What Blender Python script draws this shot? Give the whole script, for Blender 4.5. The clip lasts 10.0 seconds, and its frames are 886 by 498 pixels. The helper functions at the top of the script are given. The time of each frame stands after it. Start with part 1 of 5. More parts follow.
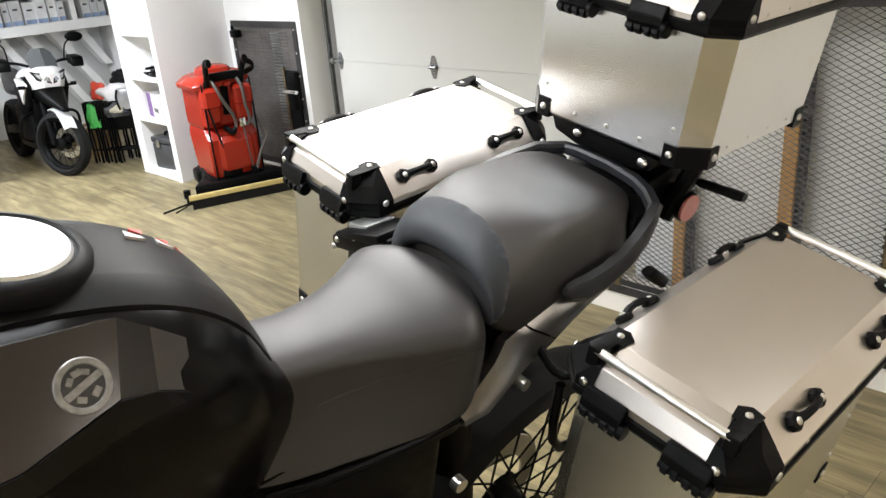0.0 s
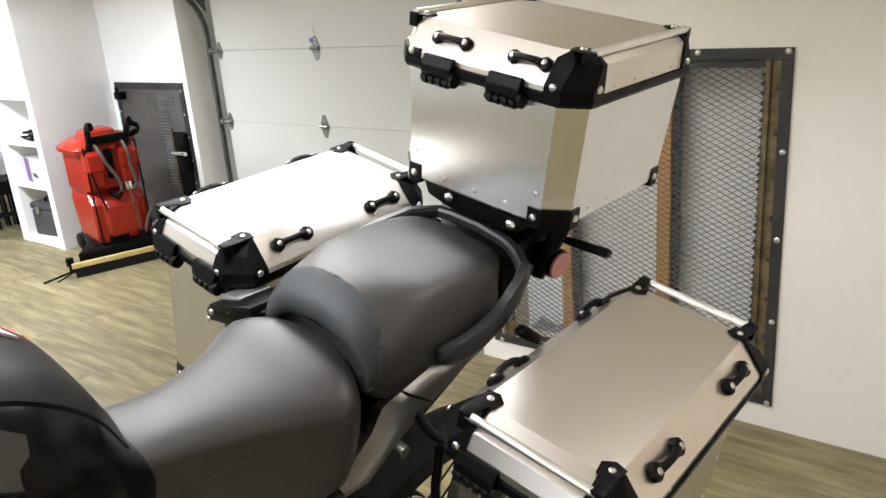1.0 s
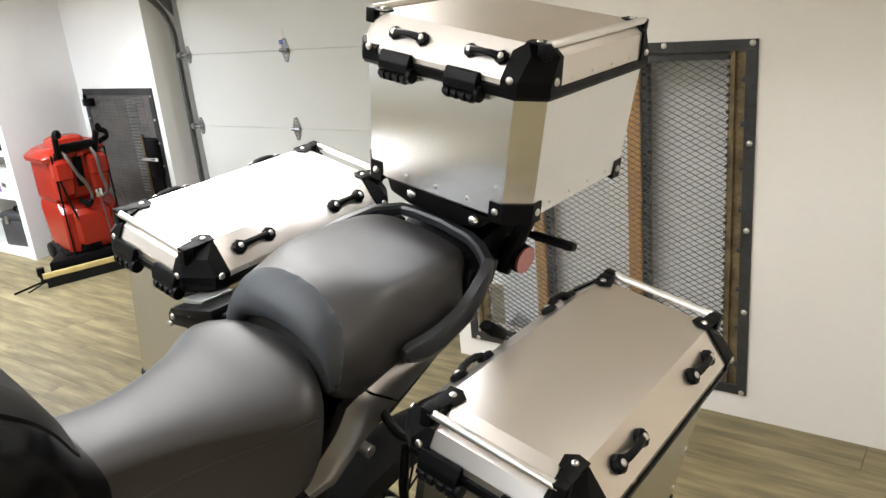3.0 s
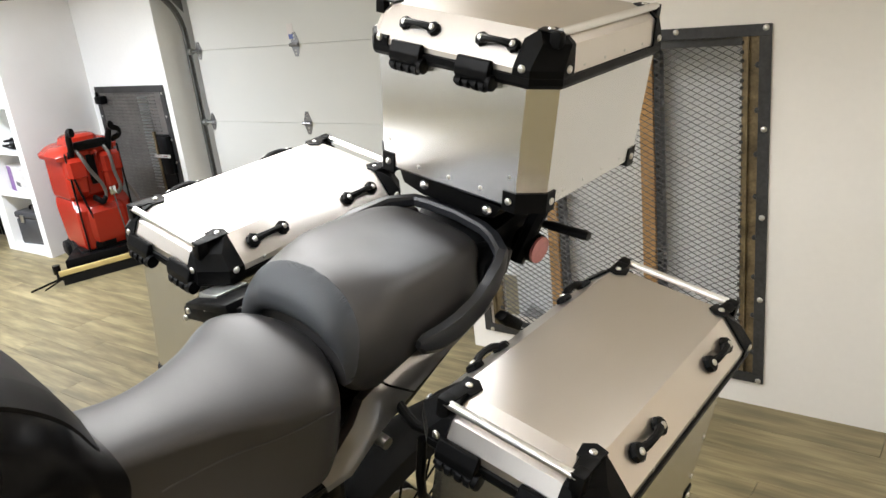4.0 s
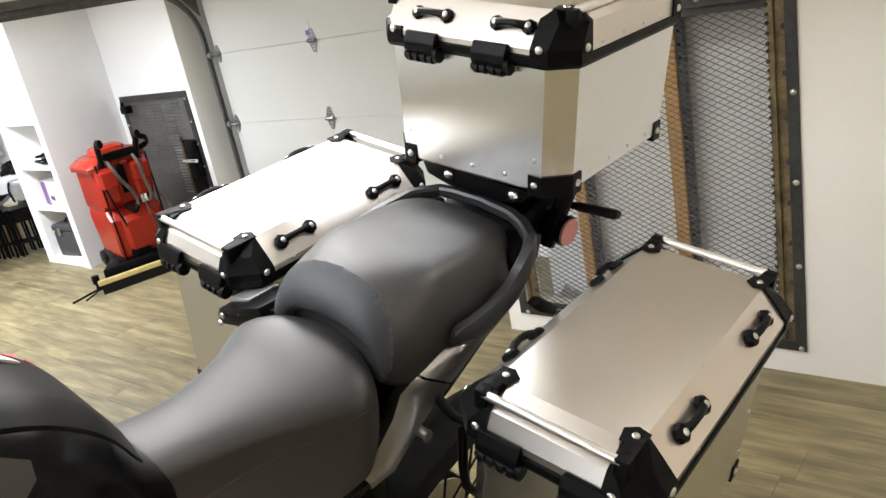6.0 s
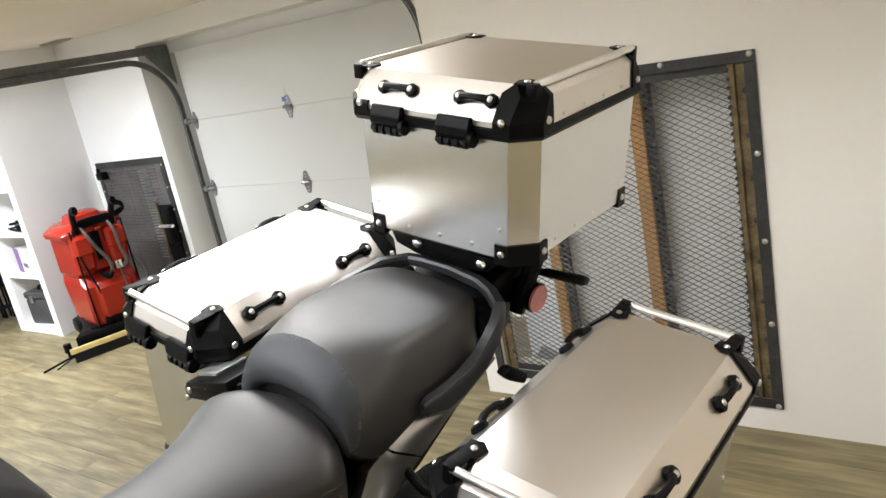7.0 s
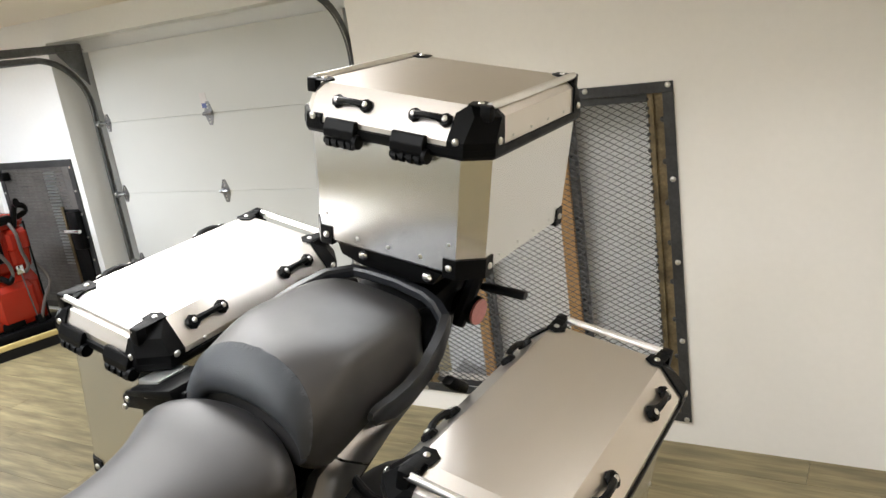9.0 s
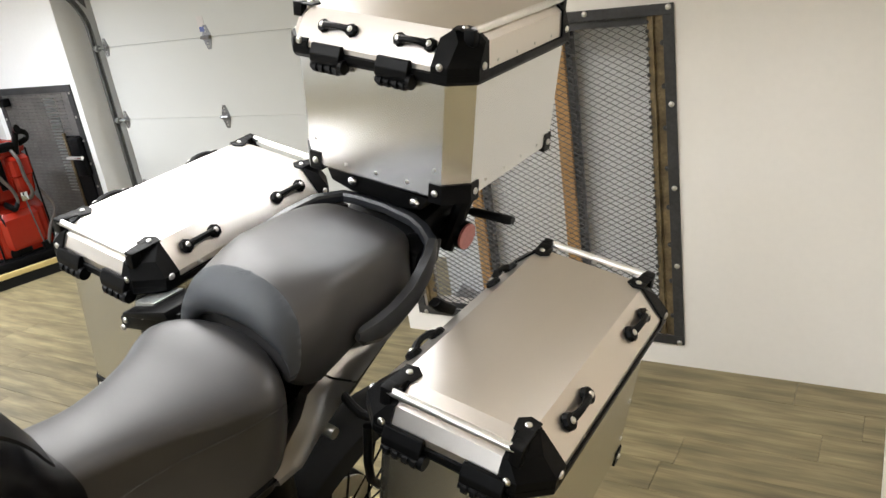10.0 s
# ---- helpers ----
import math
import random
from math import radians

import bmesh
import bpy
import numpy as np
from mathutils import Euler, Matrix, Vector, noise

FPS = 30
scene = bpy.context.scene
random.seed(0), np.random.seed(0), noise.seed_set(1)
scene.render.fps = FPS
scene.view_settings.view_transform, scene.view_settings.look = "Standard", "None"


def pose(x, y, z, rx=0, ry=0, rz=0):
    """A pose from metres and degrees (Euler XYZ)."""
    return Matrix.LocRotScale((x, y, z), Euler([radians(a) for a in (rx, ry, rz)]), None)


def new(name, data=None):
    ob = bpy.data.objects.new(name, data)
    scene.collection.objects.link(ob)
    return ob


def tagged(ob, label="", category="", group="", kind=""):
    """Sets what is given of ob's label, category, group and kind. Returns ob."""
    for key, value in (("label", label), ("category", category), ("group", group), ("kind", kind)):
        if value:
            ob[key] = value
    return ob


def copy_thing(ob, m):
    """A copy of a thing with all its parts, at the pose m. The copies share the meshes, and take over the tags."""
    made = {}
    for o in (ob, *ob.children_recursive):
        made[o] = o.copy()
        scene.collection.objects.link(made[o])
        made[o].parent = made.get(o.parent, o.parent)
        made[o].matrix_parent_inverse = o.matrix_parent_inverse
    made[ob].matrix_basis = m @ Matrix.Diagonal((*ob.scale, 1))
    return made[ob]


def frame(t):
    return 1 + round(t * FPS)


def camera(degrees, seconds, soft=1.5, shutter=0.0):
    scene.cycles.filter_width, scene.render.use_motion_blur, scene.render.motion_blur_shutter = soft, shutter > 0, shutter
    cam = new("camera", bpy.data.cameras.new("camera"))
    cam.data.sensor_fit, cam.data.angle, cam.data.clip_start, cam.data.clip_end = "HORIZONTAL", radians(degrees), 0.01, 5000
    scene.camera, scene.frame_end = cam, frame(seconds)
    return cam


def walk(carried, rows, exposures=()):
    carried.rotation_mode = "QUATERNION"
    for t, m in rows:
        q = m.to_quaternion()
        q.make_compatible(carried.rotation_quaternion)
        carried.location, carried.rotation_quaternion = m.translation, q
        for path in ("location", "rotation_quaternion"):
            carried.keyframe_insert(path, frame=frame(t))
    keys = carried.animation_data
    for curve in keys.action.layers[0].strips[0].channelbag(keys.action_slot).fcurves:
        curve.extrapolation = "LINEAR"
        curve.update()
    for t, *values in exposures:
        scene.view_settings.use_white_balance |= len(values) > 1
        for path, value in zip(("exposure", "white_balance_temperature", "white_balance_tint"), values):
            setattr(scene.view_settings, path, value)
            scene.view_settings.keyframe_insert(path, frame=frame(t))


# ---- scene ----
# ------------------------------------------------------------------ camera
cam = camera(59.474, 10.0)
# seconds, x, y, z, heading, pitch, roll
ROWS = [
    (0.0, 0.7790, -0.7992, 1.6277, 46.424, -21.565, -4.737),
    (0.5, 0.8087, -0.7822, 1.6421, 41.178, -19.354, -4.054),
    (1.0, 0.8201, -0.7684, 1.6490, 38.657, -18.280, -4.493),
    (1.5, 0.8258, -0.7648, 1.6478, 39.388, -16.973, -5.065),
    (2.0, 0.8362, -0.7555, 1.6498, 37.509, -17.116, -5.360),
    (2.5, 0.8383, -0.7476, 1.6412, 37.074, -17.962, -5.305),
    (4.0, 0.8341, -0.7449, 1.6335, 38.154, -18.810, -6.655),
    (4.5, 0.8119, -0.7539, 1.6182, 41.451, -19.990, -6.993),
    (5.0, 0.8177, -0.7530, 1.6274, 40.811, -19.044, -7.945),
    (5.5, 0.8219, -0.7444, 1.6305, 41.530, -20.948, -10.327),
    (7.0, 0.8477, -0.7163, 1.6500, 38.370, -15.548, -11.465),
    (7.5, 0.8398, -0.7201, 1.6508, 38.301, -15.550, -10.555),
    (8.0, 0.8375, -0.7306, 1.6491, 39.235, -14.575, -11.948),
    (8.5, 0.8191, -0.7260, 1.6415, 33.566, -17.016, -8.751),
    (9.0, 0.8165, -0.7776, 1.6674, 31.445, -15.590, -8.151),
    (9.5, 0.8478, -0.8502, 1.6854, 31.752, -18.771, -7.489),
    (10.0, 0.8580, -0.7820, 1.6675, 32.773, -20.874, -8.587),
]
walk(cam, [(t, pose(x, y, z, 0, 0, h) @ pose(0, 0, 0, 90 + p, 0, 0) @ pose(0, 0, 0, 0, 0, r)) for t, x, y, z, h, p, r in ROWS],
     [(0.0, 0.18), (10.0, 0.18)])

# ------------------------------------------------------------------ light
CEILING = 2.1
world = bpy.data.worlds.new("world")
scene.world = world
world.use_nodes = True
world.node_tree.nodes["Background"].inputs[0].default_value = (0.9, 0.95, 1.0, 1)
world.node_tree.nodes["Background"].inputs[1].default_value = 0.02

# ceiling lamps, all unseen: centre x, y, length along x, width along y, watts, colour
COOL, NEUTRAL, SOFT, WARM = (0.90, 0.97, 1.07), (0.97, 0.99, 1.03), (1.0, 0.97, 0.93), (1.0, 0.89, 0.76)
# and the beam spread; first two follow reflections, the others are mostly added fill
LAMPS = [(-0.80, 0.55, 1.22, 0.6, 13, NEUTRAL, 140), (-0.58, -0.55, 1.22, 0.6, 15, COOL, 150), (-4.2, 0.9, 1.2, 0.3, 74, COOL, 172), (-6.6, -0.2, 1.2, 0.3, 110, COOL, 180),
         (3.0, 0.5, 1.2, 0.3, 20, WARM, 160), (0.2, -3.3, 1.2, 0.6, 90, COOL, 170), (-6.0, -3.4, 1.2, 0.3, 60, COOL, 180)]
# unseen downlights added to brighten right wall and floor: x, y, watts, colour
FILL_DOWNLIGHTS = [(0.80, 0.62, 30, SOFT)]

# ------------------------------------------------------------------ materials


def material(name, colour, rough=0.5, metal=0.0, noise_scale=0.0, noise_amount=0.0, bump=0.0, bump_scale=200.0, stretch=(1, 1, 1),
             rough_var=0.0, coat=0.0, spec=0.5, per_object=0.0, fine_scale=0.0, fine_amount=0.0):
    """A Principled material with colour variation at two scales, roughness variation and fine relief, all in object metres."""
    mat = bpy.data.materials.new(name)
    mat.use_nodes = True
    nt = mat.node_tree
    bsdf = nt.nodes["Principled BSDF"]
    bsdf.inputs["Base Color"].default_value = (*colour, 1)
    bsdf.inputs["Roughness"].default_value = rough
    bsdf.inputs["Metallic"].default_value = metal
    bsdf.inputs["Coat Weight"].default_value = coat
    bsdf.inputs["Coat Roughness"].default_value = 0.05
    bsdf.inputs["Specular IOR Level"].default_value = spec
    tc = nt.nodes.new("ShaderNodeTexCoord")
    mp = nt.nodes.new("ShaderNodeMapping")
    mp.inputs["Scale"].default_value = stretch
    nt.links.new(tc.outputs["Object"], mp.inputs["Vector"])

    def noise_node(scale, detail=4.0):
        n = nt.nodes.new("ShaderNodeTexNoise")
        n.inputs["Scale"].default_value = scale
        n.inputs["Detail"].default_value = detail
        nt.links.new(mp.outputs[0], n.inputs["Vector"])
        return n

    def vary(socket_or_colour, factor_socket, amount):
        mr = nt.nodes.new("ShaderNodeMapRange")
        mr.inputs["From Min"].default_value, mr.inputs["From Max"].default_value = 0.25, 0.75
        mr.inputs["To Min"].default_value, mr.inputs["To Max"].default_value = 1 - amount, 1 + amount
        nt.links.new(factor_socket, mr.inputs["Value"])
        mul = nt.nodes.new("ShaderNodeMix")
        mul.data_type, mul.blend_type = "RGBA", "MULTIPLY"
        mul.inputs["Factor"].default_value = 1
        if isinstance(socket_or_colour, tuple):
            mul.inputs["A"].default_value = (*socket_or_colour, 1)
        else:
            nt.links.new(socket_or_colour, mul.inputs["A"])
        nt.links.new(mr.outputs[0], mul.inputs["B"])
        return mul.outputs["Result"]

    col = colour
    first = None
    if noise_scale:
        first = noise_node(noise_scale)
        col = vary(col, first.outputs[0], noise_amount)
    if fine_scale:
        col = vary(col, noise_node(fine_scale, 6.0).outputs[0], fine_amount)
    if per_object:
        oi = nt.nodes.new("ShaderNodeObjectInfo")
        mr0 = nt.nodes.new("ShaderNodeMapRange")
        mr0.inputs["To Min"].default_value, mr0.inputs["To Max"].default_value = 0.25, 0.75
        nt.links.new(oi.outputs["Random"], mr0.inputs["Value"])
        col = vary(col, mr0.outputs[0], per_object)
    if not isinstance(col, tuple):
        nt.links.new(col, bsdf.inputs["Base Color"])
    if rough_var:
        n = noise_node(noise_scale * 2.3 if noise_scale else 12.0)
        mr = nt.nodes.new("ShaderNodeMapRange")
        mr.inputs["From Min"].default_value, mr.inputs["From Max"].default_value = 0.3, 0.7
        mr.inputs["To Min"].default_value, mr.inputs["To Max"].default_value = max(0.02, rough - rough_var), min(1, rough + rough_var)
        nt.links.new(n.outputs[0], mr.inputs["Value"])
        nt.links.new(mr.outputs[0], bsdf.inputs["Roughness"])
    if bump:
        n = noise_node(bump_scale, 3.0)
        b = nt.nodes.new("ShaderNodeBump")
        b.inputs["Strength"].default_value = bump
        b.inputs["Distance"].default_value = 0.002
        nt.links.new(n.outputs[0], b.inputs["Height"])
        nt.links.new(b.outputs[0], bsdf.inputs["Normal"])
    return mat


def glow(name, colour, strength):
    mat = bpy.data.materials.new(name)
    mat.use_nodes = True
    b = mat.node_tree.nodes["Principled BSDF"]
    b.inputs["Base Color"].default_value = (*colour, 1)
    b.inputs["Emission Color"].default_value = (*colour, 1)
    b.inputs["Emission Strength"].default_value = strength
    return mat


WHITE_WALL = material("white_wall_paint", (0.87, 0.87, 0.86), 0.6, noise_scale=1.3, noise_amount=0.03, bump=0.12, bump_scale=260, fine_scale=40, fine_amount=0.012)
# white wall with the warm cast of its light put into the colour
WARM_LIT_WALL = material("warm_lit_wall", (0.785, 0.755, 0.71), 0.6, noise_scale=1.1, noise_amount=0.035, bump=0.12, bump_scale=260, fine_scale=40, fine_amount=0.012)
CEIL = material("ceiling_paint", (0.86, 0.80, 0.71), 0.8, noise_scale=1.1, noise_amount=0.03, bump=0.1, bump_scale=180)
WHITE_TRIM = material("white_trim_paint", (0.86, 0.855, 0.845), 0.4, noise_scale=3, noise_amount=0.03, bump=0.04, bump_scale=120)
DOOR_PAINT = material("door_steel_paint", (0.67, 0.672, 0.645), 0.45, noise_scale=1.6, noise_amount=0.03, bump=0.08, bump_scale=350, rough_var=0.06)
# warm tint holds the tan ceiling's reflection on the lids
ALU = material("brushed_aluminium", (0.75, 0.705, 0.66), 0.33, 1.0, noise_scale=5, noise_amount=0.008, stretch=(9, 0.8, 9))
ALU_SIDE = material("brushed_aluminium_sheet", (0.80, 0.805, 0.81), 0.27, 1.0, noise_scale=4, noise_amount=0.01, stretch=(6, 6, 0.5), fine_scale=22, fine_amount=0.035)
ROD = material("polished_rod", (0.90, 0.89, 0.87), 0.32, 1.0, noise_scale=30, noise_amount=0.04)
STEEL = material("bolt_steel", (0.62, 0.61, 0.58), 0.28, 1.0, noise_scale=60, noise_amount=0.1)
ZINC = material("galvanised_steel", (0.42, 0.43, 0.42), 0.42, 0.9, noise_scale=18, noise_amount=0.18, rough_var=0.1)
TRACK_STEEL = material("weathered_track_steel", (0.17, 0.172, 0.17), 0.42, 0.85, noise_scale=12, noise_amount=0.25, fine_scale=60, fine_amount=0.15, rough_var=0.1)
BRIGHT_ZINC = material("bright_zinc_plate", (0.30, 0.30, 0.31), 0.35, 0.9, noise_scale=22, noise_amount=0.2, rough_var=0.1)
BLACK = material("black_plastic", (0.003, 0.003, 0.0032), 0.42, noise_scale=18, noise_amount=0.15, bump=0.15, bump_scale=700, rough_var=0.08, spec=0.09)
BLACK_METAL = material("black_powder_coat", (0.003, 0.003, 0.0032), 0.40, noise_scale=14, noise_amount=0.2, bump=0.12, bump_scale=900, rough_var=0.06, spec=0.09)
RUBBER = material("black_rubber", (0.008, 0.008, 0.008), 0.7, noise_scale=25, noise_amount=0.2, bump=0.2, bump_scale=300, spec=0.2)
SEAT = material("seat_vinyl", (0.024, 0.0224, 0.0225), 0.45, noise_scale=9, noise_amount=0.06, bump=0.09, bump_scale=520, rough_var=0.03, spec=0.62)
# the same seat vinyl, lightened for the light falling on the front pad
SEAT_LIT = material("seat_vinyl_lit", (0.078, 0.084, 0.094), 0.5, noise_scale=9, noise_amount=0.06, bump=0.15, bump_scale=520, spec=0.5)
TANK = material("dark_gloss_paint", (0.004, 0.0038, 0.0040), 0.2, 0.0, noise_scale=6, noise_amount=0.05, coat=0.0, spec=0.12)
# brownish lift stands in for the warm room reflected by the black gloss
TANK_PANEL = material("dark_gloss_panel", (0.034, 0.029, 0.027), 0.2, 0.0, noise_scale=6, noise_amount=0.05, spec=0.6)
TANK_MATT = material("dark_satin_plastic", (0.005, 0.005, 0.0056), 0.42, noise_scale=8, noise_amount=0.06, bump=0.08, bump_scale=800, spec=0.18)
PANEL_GREY = material("graphite_panel", (0.46, 0.445, 0.43), 0.28, 0.95, noise_scale=7, noise_amount=0.05)
RAIL = material("satin_grey_moulding", (0.018, 0.019, 0.022), 0.36, noise_scale=10, noise_amount=0.06, bump=0.08, bump_scale=800, spec=0.5)
BADGE = material("grey_badge_metal", (0.27, 0.27, 0.265), 0.4, 0.4, noise_scale=150, noise_amount=0.3)
CHROME = material("bright_metal", (0.85, 0.85, 0.85), 0.12, 1.0, noise_scale=20, noise_amount=0.05)
CAP = material("satin_cap_metal", (0.9, 0.9, 0.9), 0.34, 1.0, noise_scale=20, noise_amount=0.03)
RED_LENS = material("red_reflector", (0.55, 0.16, 0.15), 0.25, noise_scale=120, noise_amount=0.1, coat=0.6)
DECAL_RED = material("red_decal", (0.55, 0.08, 0.07), 0.4, noise_scale=40, noise_amount=0.05)
DECAL_WHITE = material("pale_decal", (0.7, 0.66, 0.64), 0.35, noise_scale=40, noise_amount=0.05)
# cream tint put in so the top case's side reflects warm
WARM_REFLECTED_WALL = material("warm_reflected_wall", (0.85, 0.81, 0.735), 0.6, noise_scale=1.1, noise_amount=0.04, bump=0.1, bump_scale=200)
MESH_STEEL = material("dark_mesh_steel", (0.085, 0.083, 0.081), 0.5, 0.6, noise_scale=14, noise_amount=0.3, rough_var=0.1)
FRAME_STEEL = material("hot_rolled_steel", (0.055, 0.055, 0.056), 0.45, 0.6, noise_scale=9, noise_amount=0.3, fine_scale=80, fine_amount=0.2, bump=0.15, bump_scale=150)
RUST = material("rusty_angle_steel", (0.17, 0.128, 0.07), 0.5, 0.5, noise_scale=14, noise_amount=0.6, fine_scale=90, fine_amount=0.3, bump=0.3, bump_scale=120)
TIMBER = material("pine_stud", (0.50, 0.275, 0.095), 0.6, noise_scale=6, noise_amount=0.16, stretch=(8, 8, 0.5), fine_scale=30, fine_amount=0.12, bump=0.2, bump_scale=60)
BOARD_GREY = material("grey_backing_board", (0.84, 0.845, 0.85), 0.55, noise_scale=3, noise_amount=0.05, fine_scale=40, fine_amount=0.03)
PLASTIC_WRAP = material("grey_crumpled_sheet", (0.42, 0.42, 0.43), 0.3, 0.3, noise_scale=9, noise_amount=0.3, bump=0.8, bump_scale=30)
RED = material("red_moulded_plastic", (0.33, 0.019, 0.008), 0.26, noise_scale=2.5, noise_amount=0.05, bump=0.05, bump_scale=300, fine_scale=30, fine_amount=0.02)
HOSE = material("grey_hose", (0.085, 0.07, 0.062), 0.5, noise_scale=20, noise_amount=0.2)
YELLOW = material("yellow_squeegee", (0.62, 0.48, 0.20), 0.5, noise_scale=12, noise_amount=0.15)
PERF = material("perforated_sheet_steel", (0.15, 0.143, 0.135), 0.46, 0.6, noise_scale=5, noise_amount=0.25, fine_scale=60, fine_amount=0.15, rough_var=0.1)
for mt in (ALU_SIDE,):
    # upright brushing spreads highlights sideways
    nt = mt.node_tree
    tan = nt.nodes.new("ShaderNodeTangent")
    tan.direction_type, tan.axis = "RADIAL", "Z"
    nt.links.new(tan.outputs[0], nt.nodes["Principled BSDF"].inputs["Tangent"])
    nt.nodes["Principled BSDF"].inputs["Anisotropic"].default_value = 0.85
    nt.nodes["Principled BSDF"].inputs["Anisotropic Rotation"].default_value = 0.0
LAMP_GLASS = glow("lamp_diffuser", (1.0, 0.97, 0.92), 6.0)

# ------------------------------------------------------------------ mesh helpers


def add_box(bm, lo, hi, bevel=0.0, m=None):
    r = bmesh.ops.create_cube(bm, size=1.0)
    s = [hi[i] - lo[i] for i in range(3)]
    c = [(hi[i] + lo[i]) / 2 for i in range(3)]
    t = Matrix.Translation(c) @ Matrix.Diagonal((*s, 1))
    bmesh.ops.transform(bm, matrix=(m @ t) if m else t, verts=r["verts"])
    if bevel:
        es = list({e for v in r["verts"] for e in v.link_edges})
        bmesh.ops.bevel(bm, geom=es, offset=bevel, segments=2, profile=0.5, affect="EDGES")
    return bm


def box(lo, hi, bevel=0.0):
    return add_box(bmesh.new(), lo, hi, bevel)


def add_prism(bm, poly, a, b, axis="y", bevel=0.0, m=None):
    """A polygon, given in the two other axes, pushed from a to b along axis."""
    def put(p, d):
        v = {"x": (d, p[0], p[1]), "y": (p[0], d, p[1]), "z": (p[0], p[1], d)}[axis]
        return m @ Vector(v) if m else Vector(v)
    v0 = [bm.verts.new(put(p, a)) for p in poly]
    v1 = [bm.verts.new(put(p, b)) for p in poly]
    n = len(poly)
    faces = [bm.faces.new(v0), bm.faces.new(v1[::-1])]
    for i in range(n):
        faces.append(bm.faces.new((v0[i], v1[i], v1[(i + 1) % n], v0[(i + 1) % n])))
    if bevel:
        es = list({e for f in faces for e in f.edges})
        bmesh.ops.bevel(bm, geom=es, offset=bevel, segments=2, profile=0.5, affect="EDGES")
    return bm


def prism(poly, a, b, axis="y", bevel=0.0):
    return add_prism(bmesh.new(), poly, a, b, axis, bevel)


def add_tube(bm, pts, radius, sides=10, caps=True, flat=1.0, up=(0, 0, 1)):
    """A round bar along points; radius may be a list; flat squeezes it across up."""
    pts = [Vector(p) for p in pts]
    rs = radius if isinstance(radius, (list, tuple)) else [radius] * len(pts)
    rings = []
    side = None
    for i, p in enumerate(pts):
        d = (pts[min(i + 1, len(pts) - 1)] - pts[max(i - 1, 0)]).normalized()
        if side is None:
            u = Vector(up)
            if abs(d.dot(u)) > 0.95:
                u = Vector((1, 0, 0))
            side = d.cross(u).normalized()
        else:
            side = (side - d * side.dot(d)).normalized()
        o = side.cross(d)
        rings.append([bm.verts.new(p + side * (math.cos(2 * math.pi * k / sides) * rs[i]) + o * (math.sin(2 * math.pi * k / sides) * rs[i] * flat))
                      for k in range(sides)])
    for a, b in zip(rings, rings[1:]):
        for k in range(sides):
            bm.faces.new((a[k], a[(k + 1) % sides], b[(k + 1) % sides], b[k]))
    if caps:
        bm.faces.new(rings[0][::-1])
        bm.faces.new(rings[-1])
    return bm


def tube(pts, radius, sides=10, flat=1.0, up=(0, 0, 1)):
    return add_tube(bmesh.new(), pts, radius, sides, True, flat, up)


def smooth_path(pts, steps=6):
    """Catmull-Rom through points."""
    p = [Vector(q) for q in pts]
    out = []
    for i in range(len(p) - 1):
        a, b, c, d = p[max(i - 1, 0)], p[i], p[i + 1], p[min(i + 2, len(p) - 1)]
        for k in range(steps):
            t = k / steps
            out.append(0.5 * ((2 * b) + (c - a) * t + (2 * a - 5 * b + 4 * c - d) * t * t + (3 * b - a - 3 * c + d) * t ** 3))
    out.append(p[-1])
    return out


def add_lathe(bm, prof, sides=24, m=None, close=False):
    """(radius, z) points turned about z."""
    rings = []
    for r, z in prof:
        rings.append([bm.verts.new((m or Matrix()) @ Vector((r * math.cos(2 * math.pi * k / sides), r * math.sin(2 * math.pi * k / sides), z))) for k in range(sides)])
    pairs = list(zip(rings, rings[1:])) + ([(rings[-1], rings[0])] if close else [])
    for a, b in pairs:
        for k in range(sides):
            bm.faces.new((a[k], a[(k + 1) % sides], b[(k + 1) % sides], b[k]))
    if not close:
        bm.faces.new(rings[0][::-1])
        bm.faces.new(rings[-1])
    return bm


def lathe(prof, sides=24, m=None, close=False):
    return add_lathe(bmesh.new(), prof, sides, m, close)


def loft(rings, caps=True):
    bm = bmesh.new()
    vs = [[bm.verts.new(p) for p in r] for r in rings]
    n = len(vs[0])
    for a, b in zip(vs, vs[1:]):
        for k in range(n):
            bm.faces.new((a[k], a[(k + 1) % n], b[(k + 1) % n], b[k]))
    if caps:
        bm.faces.new(vs[0][::-1])
        bm.faces.new(vs[-1])
    return bm


def mesh_of(name, bm, mats, smooth=None):
    """Turns a bmesh into mesh data; smooth: shade smooth below that many degrees."""
    bmesh.ops.recalc_face_normals(bm, faces=bm.faces)
    me = bpy.data.meshes.new(name)
    if smooth:
        for f in bm.faces:
            f.smooth = True
        for e in bm.edges:
            if len(e.link_faces) == 2 and e.calc_face_angle(0) > radians(smooth):
                e.smooth = False
    bm.to_mesh(me)
    bm.free()
    for mt in (mats if isinstance(mats, (list, tuple)) else [mats]):
        me.materials.append(mt)
    return me


def part(name, bm, mat, parent, label="", smooth=35):
    """One bmesh as one mesh object under a thing or a part."""
    ob = new(name, mesh_of(name, bm, mat, smooth))
    ob.parent = parent
    if label:
        ob["label"] = label
    return ob


def structure(name, bm, mat, label, category="", smooth=None):
    return tagged(new(name, mesh_of(name, bm, mat, smooth)), label, category or name.split("_")[0], kind="structure")


def thing(name, label, category, m=None, group=""):
    ob = tagged(new(name), label, category, group)
    ob.empty_display_size = 0.05
    if m is not None:
        ob.matrix_basis = m
    return ob


